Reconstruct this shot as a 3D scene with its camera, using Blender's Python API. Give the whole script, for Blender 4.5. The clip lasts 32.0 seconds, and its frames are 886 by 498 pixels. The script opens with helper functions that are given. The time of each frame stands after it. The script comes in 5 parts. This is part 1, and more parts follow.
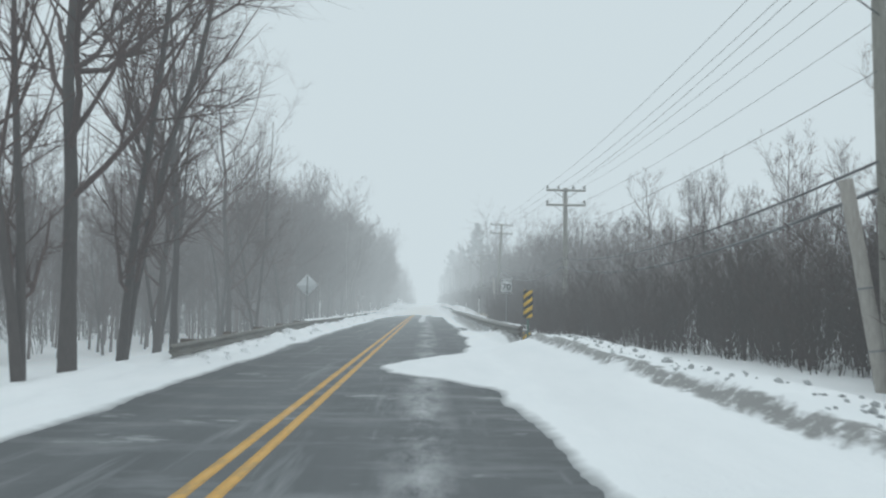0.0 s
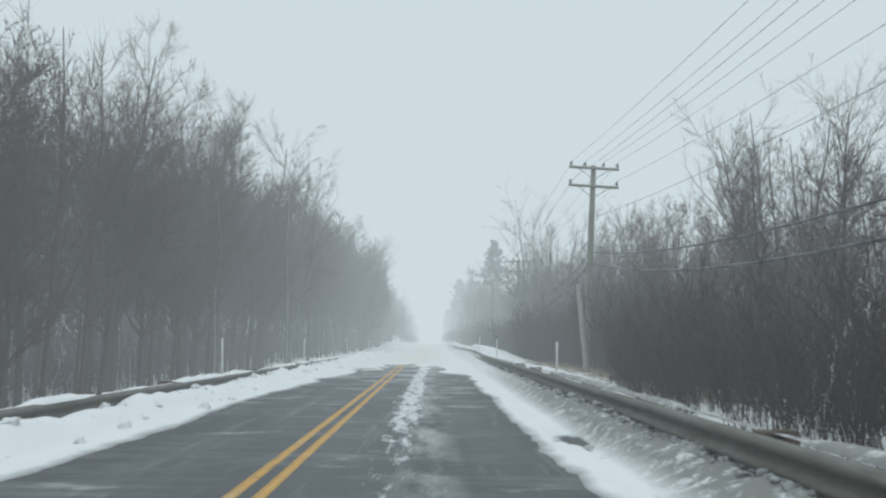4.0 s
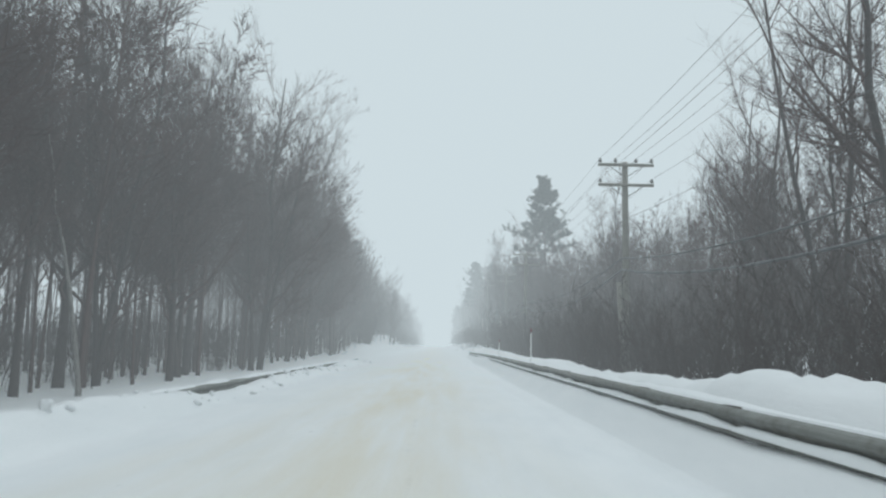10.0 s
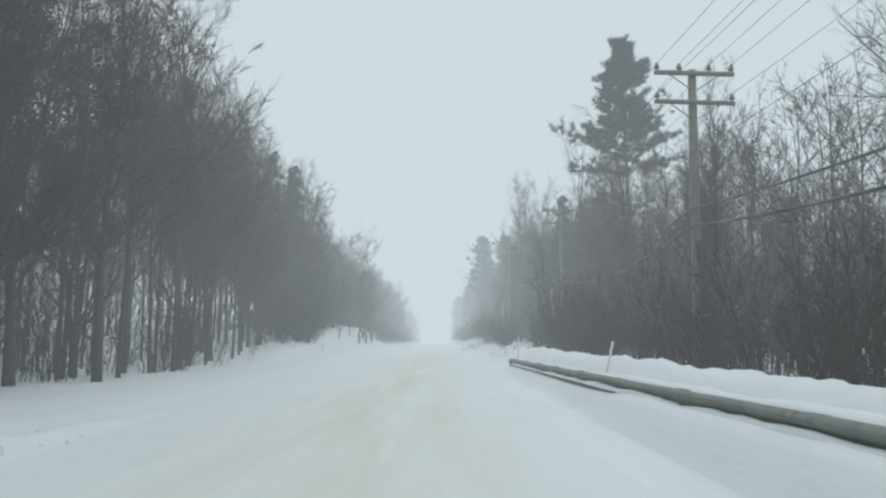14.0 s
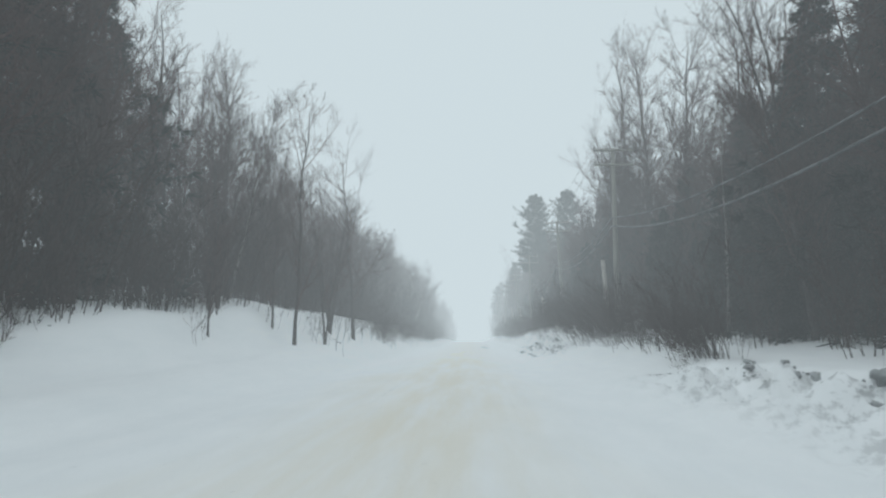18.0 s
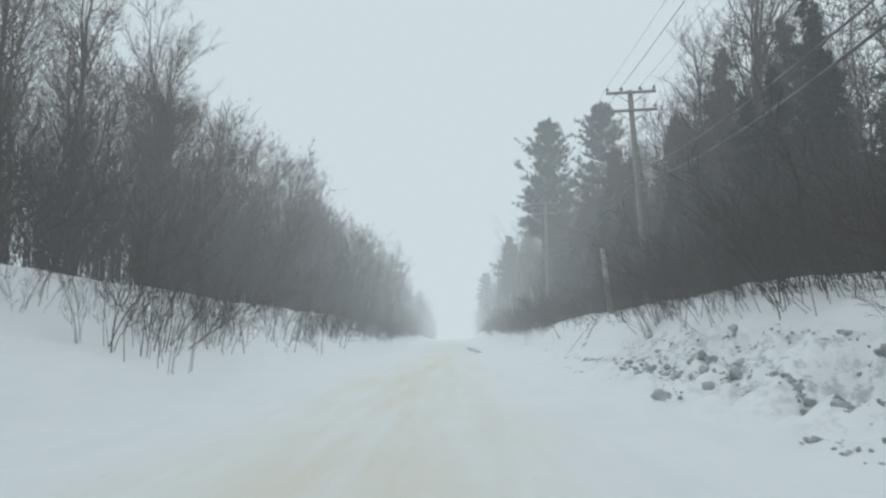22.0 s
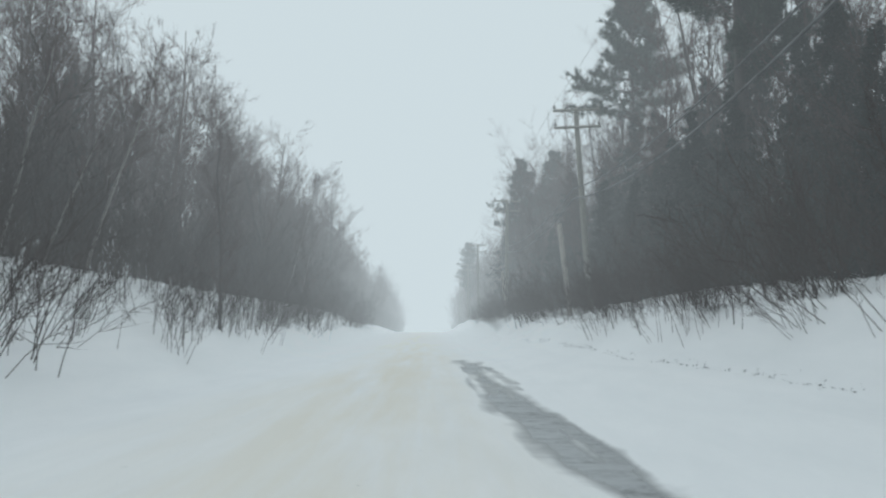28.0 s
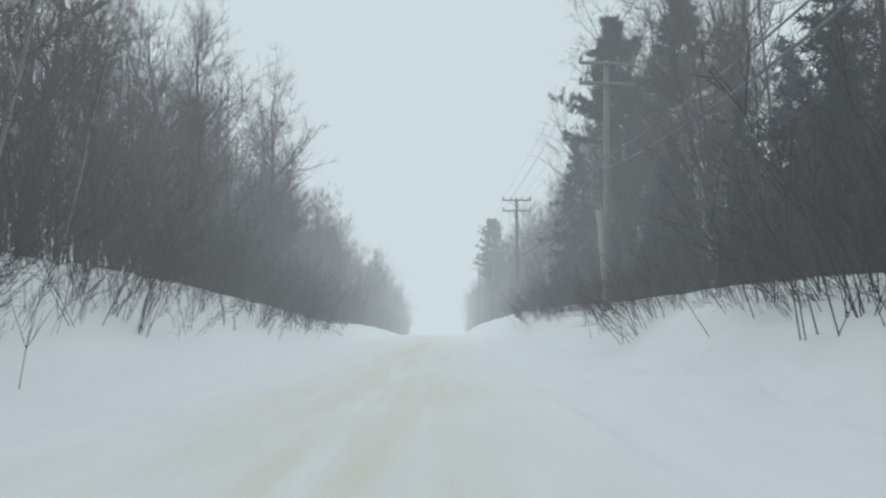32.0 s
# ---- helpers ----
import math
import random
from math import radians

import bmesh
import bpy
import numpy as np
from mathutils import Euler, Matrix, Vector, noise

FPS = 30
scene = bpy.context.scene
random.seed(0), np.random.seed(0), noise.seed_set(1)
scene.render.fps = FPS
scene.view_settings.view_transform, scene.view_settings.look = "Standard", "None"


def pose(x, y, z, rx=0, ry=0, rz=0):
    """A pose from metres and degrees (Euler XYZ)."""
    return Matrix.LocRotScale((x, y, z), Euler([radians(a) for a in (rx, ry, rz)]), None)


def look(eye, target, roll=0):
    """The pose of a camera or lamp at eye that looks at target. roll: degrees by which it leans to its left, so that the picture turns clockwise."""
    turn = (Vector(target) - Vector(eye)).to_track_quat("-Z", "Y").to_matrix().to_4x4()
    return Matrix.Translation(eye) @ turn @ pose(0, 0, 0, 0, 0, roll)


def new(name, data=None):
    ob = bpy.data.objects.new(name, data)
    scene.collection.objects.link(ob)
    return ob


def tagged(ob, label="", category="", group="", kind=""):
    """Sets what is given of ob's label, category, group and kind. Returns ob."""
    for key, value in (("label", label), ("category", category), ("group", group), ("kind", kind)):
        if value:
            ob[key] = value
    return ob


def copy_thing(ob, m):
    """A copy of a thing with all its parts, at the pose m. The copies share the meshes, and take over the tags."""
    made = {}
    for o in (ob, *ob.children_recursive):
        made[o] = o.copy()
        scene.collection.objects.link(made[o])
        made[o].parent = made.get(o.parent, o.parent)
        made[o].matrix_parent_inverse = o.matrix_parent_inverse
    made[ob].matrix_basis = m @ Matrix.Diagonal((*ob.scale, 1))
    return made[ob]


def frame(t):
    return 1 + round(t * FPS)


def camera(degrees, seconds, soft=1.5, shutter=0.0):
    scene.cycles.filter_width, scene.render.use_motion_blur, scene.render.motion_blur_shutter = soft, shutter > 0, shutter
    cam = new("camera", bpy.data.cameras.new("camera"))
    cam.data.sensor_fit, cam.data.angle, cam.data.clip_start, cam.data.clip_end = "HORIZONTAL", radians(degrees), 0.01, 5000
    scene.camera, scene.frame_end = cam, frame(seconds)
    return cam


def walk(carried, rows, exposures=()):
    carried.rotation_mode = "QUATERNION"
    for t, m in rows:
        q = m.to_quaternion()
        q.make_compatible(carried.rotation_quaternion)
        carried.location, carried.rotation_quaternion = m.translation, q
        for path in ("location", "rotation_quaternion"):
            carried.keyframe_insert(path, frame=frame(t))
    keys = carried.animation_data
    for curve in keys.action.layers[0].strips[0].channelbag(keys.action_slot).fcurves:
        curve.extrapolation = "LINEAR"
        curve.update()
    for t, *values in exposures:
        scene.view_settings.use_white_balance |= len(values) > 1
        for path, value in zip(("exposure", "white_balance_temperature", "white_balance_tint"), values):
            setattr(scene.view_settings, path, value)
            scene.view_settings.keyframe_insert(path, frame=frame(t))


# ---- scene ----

# ================= camera =================
cam = camera(61.4, 32.0, soft=2.3, shutter=0.12)
PATH = [
    (0.0, (0.012, 5.314, 1.416), (0.204, 15.286, 2.141), 0.85),
    (0.5, (0.012, 10.575, 1.415), (0.252, 20.535, 2.272), 0.86),
    (1.0, (0.000, 15.904, 1.414), (0.277, 25.847, 2.448), 0.80),
    (1.5, (-0.011, 21.346, 1.399), (0.304, 31.293, 2.380), 1.23),
    (2.0, (0.001, 26.871, 1.397), (0.166, 36.809, 2.504), 1.10),
    (2.5, (-0.017, 32.390, 1.381), (0.203, 42.328, 2.477), 1.39),
    (3.0, (-0.008, 37.902, 1.384), (0.007, 47.847, 2.427), 0.91),
    (3.5, (-0.004, 43.417, 1.388), (0.105, 53.346, 2.575), 0.63),
    (5.5, (0.035, 65.395, 1.385), (0.230, 75.313, 2.649), 1.06),
    (6.0, (0.053, 70.958, 1.380), (0.231, 80.885, 2.578), 1.30),
    (6.5, (0.047, 76.576, 1.389), (0.143, 86.516, 2.476), 1.18),
    (7.0, (0.013, 82.235, 1.385), (0.043, 92.172, 2.501), 1.26),
    (7.5, (-0.022, 87.908, 1.389), (-0.007, 97.840, 2.553), 1.72),
    (8.0, (-0.068, 93.521, 1.401), (-0.023, 103.448, 2.609), 2.04),
    (8.5, (-0.040, 98.984, 1.426), (0.058, 108.926, 2.497), 1.33),
    (9.0, (-0.035, 104.390, 1.416), (0.130, 114.317, 2.608), 1.21),
    (9.5, (-0.027, 109.826, 1.411), (0.115, 119.749, 2.635), 1.44),
    (10.0, (-0.025, 115.329, 1.409), (0.021, 125.248, 2.674), 1.22),
    (10.5, (-0.023, 120.894, 1.410), (0.080, 130.819, 2.623), 1.06),
    (11.0, (-0.002, 126.489, 1.409), (0.167, 136.420, 2.571), 1.04),
    (11.5, (0.025, 132.062, 1.405), (0.241, 141.986, 2.622), 1.13),
    (12.0, (0.014, 137.586, 1.402), (0.288, 147.507, 2.628), 0.67),
    (12.5, (0.012, 143.059, 1.403), (0.277, 152.958, 2.801), 0.57),
    (13.0, (0.010, 148.472, 1.403), (0.034, 158.368, 2.839), 0.63),
    (13.5, (0.008, 153.812, 1.403), (0.095, 163.730, 2.682), 0.51),
    (14.0, (0.003, 159.116, 1.401), (0.093, 169.040, 2.627), 0.42),
    (14.5, (-0.003, 164.384, 1.399), (0.015, 174.315, 2.569), 0.33),
    (15.0, (-0.009, 169.637, 1.394), (-0.093, 179.573, 2.521), 0.39),
    (15.5, (-0.027, 174.878, 1.393), (-0.182, 184.821, 2.442), 0.35),
    (17.5, (-0.029, 195.686, 1.394), (-0.212, 205.596, 2.716), -0.60),
    (18.0, (-0.029, 200.885, 1.394), (-0.423, 210.806, 2.578), -0.19),
    (18.5, (-0.018, 206.082, 1.396), (-0.349, 215.996, 2.661), -0.22),
    (19.0, (-0.010, 211.201, 1.394), (-0.414, 221.117, 2.620), -0.55),
    (19.5, (-0.010, 216.288, 1.402), (-0.351, 226.205, 2.644), -0.62),
    (20.0, (-0.002, 221.310, 1.407), (-0.178, 231.246, 2.526), -0.06),
    (20.5, (-0.002, 226.306, 1.397), (-0.257, 236.245, 2.466), -0.49),
    (21.0, (0.007, 231.242, 1.393), (-0.181, 241.179, 2.503), -0.40),
    (21.5, (0.012, 236.096, 1.398), (-0.154, 246.030, 2.537), -0.49),
    (22.0, (0.019, 240.912, 1.402), (-0.140, 250.845, 2.545), -0.42),
    (22.5, (0.008, 245.717, 1.400), (-0.084, 255.649, 2.560), -0.06),
    (23.0, (0.002, 250.501, 1.401), (-0.100, 260.436, 2.541), 0.03),
    (23.5, (0.011, 255.130, 1.402), (-0.133, 265.061, 2.564), -0.29),
    (24.0, (0.006, 259.684, 1.401), (-0.150, 269.619, 2.531), -0.34),
    (24.5, (0.003, 264.190, 1.400), (-0.111, 274.128, 2.510), -0.23),
    (25.0, (-0.000, 268.666, 1.400), (-0.143, 278.605, 2.497), -0.20),
    (25.5, (-0.004, 273.123, 1.400), (-0.142, 283.062, 2.497), -0.37),
    (27.5, (0.005, 290.954, 1.396), (0.238, 300.900, 2.402), -0.06),
    (28.0, (0.010, 295.458, 1.393), (0.209, 305.403, 2.415), 0.18),
    (28.5, (0.021, 299.987, 1.392), (0.207, 309.927, 2.471), 0.26),
    (29.0, (0.032, 304.498, 1.392), (0.177, 314.436, 2.498), 0.22),
    (29.5, (0.033, 308.950, 1.399), (0.097, 318.897, 2.424), 0.31),
    (30.0, (0.004, 313.423, 1.402), (0.130, 323.378, 2.344), 0.49),
    (30.5, (-0.021, 317.907, 1.408), (0.038, 327.846, 2.506), 0.28),
    (31.0, (-0.003, 322.331, 1.404), (0.095, 332.272, 2.481), 0.37),
    (31.5, (0.004, 326.696, 1.402), (0.124, 336.645, 2.405), 0.46),
    (32.0, (-0.001, 330.994, 1.397), (0.061, 340.941, 2.426), 0.40),
]
walk(cam, [(t, look(eye, target, roll)) for t, eye, target, roll in PATH])

# ================= daylight as glow put into the snowy air ===
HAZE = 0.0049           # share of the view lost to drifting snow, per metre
AIR_GLOW = (0.614, 0.711, 0.752)   # glow of the air itself, in place of scattered overcast daylight


def make_world():
    w = bpy.data.worlds.new("overcast")
    scene.world = w
    w.use_nodes = True
    nt = w.node_tree
    nt.nodes.clear()
    out = nt.nodes.new("ShaderNodeOutputWorld")
    sky = nt.nodes.new("ShaderNodeTexSky")
    sky.sky_type, sky.sun_disc = "NISHITA", False
    sky.sun_elevation, sky.sun_rotation = radians(28), radians(140)
    bg = nt.nodes.new("ShaderNodeBackground")
    bg.inputs[1].default_value = 0.1
    nt.links.new(sky.outputs[0], bg.inputs[0])
    nt.links.new(bg.outputs[0], out.inputs["Surface"])
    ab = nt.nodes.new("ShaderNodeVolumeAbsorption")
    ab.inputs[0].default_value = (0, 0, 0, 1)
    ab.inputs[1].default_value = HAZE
    # the air emits this light; nothing is scattered
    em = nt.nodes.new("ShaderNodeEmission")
    em.inputs[0].default_value = (*AIR_GLOW, 1)
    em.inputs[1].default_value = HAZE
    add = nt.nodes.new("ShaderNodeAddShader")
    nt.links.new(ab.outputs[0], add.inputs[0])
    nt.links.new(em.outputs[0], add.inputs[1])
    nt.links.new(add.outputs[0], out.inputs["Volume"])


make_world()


def cloud_deck_lamp():
    """An added area lamp in place of the bright overcast above the drifting snow: brightens the snow, strongest from
    straight above.
    """
    d = bpy.data.lights.new("overcast_sky_lamp", "AREA")
    d.shape, d.size, d.size_y = "RECTANGLE", 2400.0, 3000.0
    d.energy, d.color = CLOUD * math.pi * 2400.0 * 3000.0, (0.925, 0.985, 1.02)
    ob = new("overcast_sky_lamp", d)
    ob.matrix_basis = pose(0, 180, 300, 0, 0, 0)


CLOUD = 1.50
cloud_deck_lamp()


# ================= materials =================
class Mat:
    """A small builder of node materials."""

    def __init__(self, name, rough=0.8, metal=0.0):
        self.m = bpy.data.materials.new(name)
        self.m.use_nodes = True
        self.nt = self.m.node_tree
        self.b = self.nt.nodes["Principled BSDF"]
        self.b.inputs["Roughness"].default_value = rough
        self.b.inputs["Metallic"].default_value = metal
        self.geo = self.nt.nodes.new("ShaderNodeNewGeometry")
        self.obj = self.nt.nodes.new("ShaderNodeTexCoord")

    def node(self, kind, **kw):
        n = self.nt.nodes.new(kind)
        for k, v in kw.items():
            setattr(n, k, v)
        return n

    def link(self, a, b):
        self.nt.links.new(a, b)

    def coords(self, scale=(1, 1, 1), world=True):
        mp = self.node("ShaderNodeMapping")
        mp.inputs["Scale"].default_value = scale
        self.link(self.geo.outputs["Position"] if world else self.obj.outputs["Object"], mp.inputs["Vector"])
        return mp.outputs[0]

    def noise(self, size, vec=None, detail=4.0, rough=0.6):
        n = self.node("ShaderNodeTexNoise")
        n.inputs["Scale"].default_value = 1.0 / size
        n.inputs["Detail"].default_value = detail
        n.inputs["Roughness"].default_value = rough
        self.link(vec or self.coords(), n.inputs["Vector"])
        return n.outputs[0]

    def ramp(self, fac, *stops):
        r = self.node("ShaderNodeValToRGB")
        e = r.color_ramp.elements
        while len(e) < len(stops):
            e.new(0.5)
        for k, (p, c) in zip(e, stops):
            k.position = p
            k.color = (*c, 1) if isinstance(c, tuple) else (c, c, c, 1)
        self.link(fac, r.inputs[0])
        return r.outputs[0]

    def mix(self, fac, a, b, blend="MIX"):
        n = self.node("ShaderNodeMix", data_type="RGBA", blend_type=blend)
        for sock, v in ((n.inputs[0], fac), (n.inputs[6], a), (n.inputs[7], b)):
            if isinstance(v, (int, float)):
                sock.default_value = v
            elif isinstance(v, tuple):
                sock.default_value = (*v, 1)
            else:
                self.link(v, sock)
        return n.outputs[2]

    def math(self, op, a, b=0.0, c=0.0, clamp=False):
        n = self.node("ShaderNodeMath", operation=op, use_clamp=clamp)
        for sock, v in zip(n.inputs, (a, b, c)):
            if isinstance(v, (int, float)):
                sock.default_value = v
            else:
                self.link(v, sock)
        return n.outputs[0]

    def axis(self, k):
        s = self.node("ShaderNodeSeparateXYZ")
        self.link(self.geo.outputs["Position"], s.inputs[0])
        return s.outputs[k]

    def colour(self, c):
        if isinstance(c, tuple):
            self.b.inputs["Base Color"].default_value = (*c, 1)
        else:
            self.link(c, self.b.inputs["Base Color"])
        return self

    def bump(self, h, strength=0.4, dist=0.02):
        n = self.node("ShaderNodeBump")
        n.inputs["Strength"].default_value = strength
        n.inputs["Distance"].default_value = dist
        self.link(h, n.inputs["Height"])
        self.link(n.outputs[0], self.b.inputs["Normal"])
        return self

    def random(self):
        return self.node("ShaderNodeObjectInfo").outputs["Random"]


def plain(name, c, rough=0.6, metal=0.0, vary=0.18, size=0.12):
    m = Mat(name, rough, metal)
    n = m.noise(size)
    m.colour(m.ramp(n, (0.3, tuple(v * (1 - vary) for v in c)), (0.7, tuple(min(1, v * (1 + vary)) for v in c))))
    return m.m


def bark_material(name, dark, light, tint=0.25):
    m = Mat(name, 0.9)
    n = m.noise(0.05, m.coords((1, 1, 0.2)), 5, 0.7)
    c = m.ramp(n, (0.3, dark), (0.72, light))
    stain = m.noise(0.9, m.coords((1, 1, 0.5)), 3)
    c = m.mix(m.math("MULTIPLY", stain, 0.5), c, tuple(v * 1.5 for v in light))
    c = m.mix(m.math("MULTIPLY", m.random(), tint), c, (0.11, 0.08, 0.068))
    m.colour(c).bump(n, 0.5, 0.02)
    return m.m


BARK = bark_material("grey_bark", (0.034, 0.029, 0.029), (0.080, 0.069, 0.067))
TWIG = bark_material("twig_bark", (0.050, 0.031, 0.030), (0.102, 0.065, 0.061))
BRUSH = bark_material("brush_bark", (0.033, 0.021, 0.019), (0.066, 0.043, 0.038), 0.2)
# also colours the bank thicket, where its darker tone stands in for shade
STEM = bark_material("sapling_and_shaded_brush_bark", (0.026, 0.018, 0.017), (0.062, 0.043, 0.039), 0.12)
POLE_WOOD = bark_material("weathered_pole_wood", (0.13, 0.125, 0.105), (0.27, 0.265, 0.235), 0.1)
STUB_WOOD = bark_material("pale_pole_wood", (0.20, 0.185, 0.165), (0.38, 0.36, 0.33), 0.1)


def birch_material():
    m = Mat("birch_bark", 0.8)
    n = m.noise(0.06, m.coords((1, 1, 3.0)), 4, 0.7)
    m.colour(m.ramp(n, (0.34, (0.07, 0.065, 0.06)), (0.5, (0.25, 0.24, 0.225)), (0.8, (0.40, 0.39, 0.37)))).bump(n, 0.3, 0.01)
    return m.m


BIRCH = birch_material()


def needles_material(name, dark, light):
    m = Mat(name, 0.7)
    n = m.noise(0.5)
    c = m.ramp(n, (0.3, dark), (0.7, light))
    c = m.mix(m.math("MULTIPLY", m.random(), 0.3), c, (0.03, 0.04, 0.035))
    m.colour(c)
    return m.m


PINE = needles_material("pine_needles", (0.022, 0.035, 0.026), (0.055, 0.080, 0.058))
CEDAR = needles_material("cedar_needles", (0.013, 0.018, 0.016), (0.032, 0.040, 0.036))


def snow_material():
    """Snow with road sand in the wheel lanes, wind crust and a little grit; asphalt does not belong to it."""
    m = Mat("drifted_snow", 0.75)
    x, y = m.axis(0), m.axis(1)
    fine = m.noise(0.045, None, 5, 0.7)
    crust = m.noise(0.7, m.coords((1, 0.25, 1)), 5, 0.65)
    big = m.noise(5.0, m.coords((1, 0.3, 1)), 3)
    base = m.ramp(crust, (0.25, (0.83, 0.85, 0.86)), (0.75, (0.90, 0.91, 0.915)))
    # sand-stained packed snow along the crown of the road
    lane = m.math("SUBTRACT", 1.0, m.math("DIVIDE", m.math("ABSOLUTE", m.math("ADD", x, m.math("MULTIPLY_ADD", m.math("SUBTRACT", big, 0.5), 3.0, 1.0))), 3.2), clamp=True)
    begin = m.math("DIVIDE", m.math("SUBTRACT", y, 94.0), 10.0, clamp=True)
    sand = m.math("MULTIPLY", m.math("MULTIPLY", lane, begin), m.math("MULTIPLY_ADD", m.noise(0.8, m.coords((1, 0.08, 1)), 4, 0.65), 2.4, -0.55, True), clamp=True)
    c = m.mix(sand, base, (0.80, 0.75, 0.645))
    grit = m.ramp(m.noise(0.16, None, 2, 0.5), (0.73, 0.0), (0.78, 1.0))
    near = m.math("SUBTRACT", 1.0, m.math("DIVIDE", m.math("ABSOLUTE", m.math("ADD", x, 1.5)), 6.0), clamp=True)
    c = m.mix(m.math("MULTIPLY", m.math("MULTIPLY", grit, near), 0.25), c, (0.30, 0.29, 0.27))
    # dirty windrow thrown up along the right verge
    off = m.math("ABSOLUTE", m.math("SUBTRACT", x, m.math("MULTIPLY_ADD", m.math("SUBTRACT", m.noise(0.6, None, 4, 0.7), 0.5), 0.5, 3.22)))
    band = m.math("MULTIPLY", m.math("SUBTRACT", 1.0, m.math("DIVIDE", off, 0.18), clamp=True), m.math("MULTIPLY", m.math("LESS_THAN", y, 31.0), 1.6))
    foot = m.math("SUBTRACT", 1.0, m.math("DIVIDE", m.math("ABSOLUTE", m.math("SUBTRACT", x, 3.02)), m.math("MULTIPLY_ADD", m.math("DIVIDE", m.math("SUBTRACT", y, 37.0), 6.0, clamp=True), 0.70, 0.24)), clamp=True)
    foot = m.math("MULTIPLY", foot, m.math("DIVIDE", m.math("SUBTRACT", y, 27.0), 4.0, clamp=True))
    band = m.math("MAXIMUM", band, m.math("MULTIPLY", foot, 2.4), clamp=True)
    upto = m.math("DIVIDE", m.math("SUBTRACT", 84.0, y), 20.0, clamp=True)
    rough = m.ramp(m.noise(0.22, None, 5, 0.75), (0.34, 0.1), (0.50, 1.0))
    c = m.mix(m.math("MULTIPLY", m.math("MULTIPLY", band, upto), m.math("MULTIPLY", rough, 1.2), clamp=True), c, (0.27, 0.268, 0.262))
    # plough spill on the right shoulder: grit plus self-shade painted as grey blotches
    spill_shade = m.math("SUBTRACT", 1.0, m.math("DIVIDE", m.math("ABSOLUTE", m.math("SUBTRACT", x, m.math("MULTIPLY_ADD", big, 1.2, 4.1))), 1.3), clamp=True)
    spill_shade = m.math("MULTIPLY", spill_shade, m.math("ADD", m.math("MULTIPLY", m.math("DIVIDE", m.math("SUBTRACT", y, 240.0), 3.0, clamp=True), m.math("DIVIDE", m.math("SUBTRACT", 265.0, y), 4.0, clamp=True)),
                                               m.math("MULTIPLY", m.math("DIVIDE", m.math("SUBTRACT", y, 202.0), 3.0, clamp=True), m.math("DIVIDE", m.math("SUBTRACT", 222.0, y), 3.0, clamp=True))))
    c = m.mix(m.math("MULTIPLY", spill_shade, m.ramp(m.noise(0.30, m.coords((1, 0.55, 1)), 5, 0.75), (0.50, 0.0), (0.60, 0.9)), clamp=True), c, (0.40, 0.41, 0.415))
    # where the snow on the carriageway is only a film the asphalt shows through
    depth = m.math("DIVIDE", m.math("ADD", m.axis(2), m.math("MULTIPLY_ADD", m.noise(0.35, m.coords((0.5, 0.9, 1)), 5, 0.7), 0.02, -0.012)), 0.020, clamp=True)
    on = m.math("MULTIPLY", m.math("GREATER_THAN", x, -5.3), m.math("LESS_THAN", x, 2.5))
    film = m.math("MULTIPLY", m.math("SUBTRACT", 1.0, depth), on)
    c = m.mix(m.math("MULTIPLY", film, 0.72), c, (0.16, 0.17, 0.175))
    m.colour(c)
    m.bump(m.math("ADD", m.math("MULTIPLY", fine, 0.25), crust), 0.5, 0.05)
    return m.m


SNOW = snow_material()


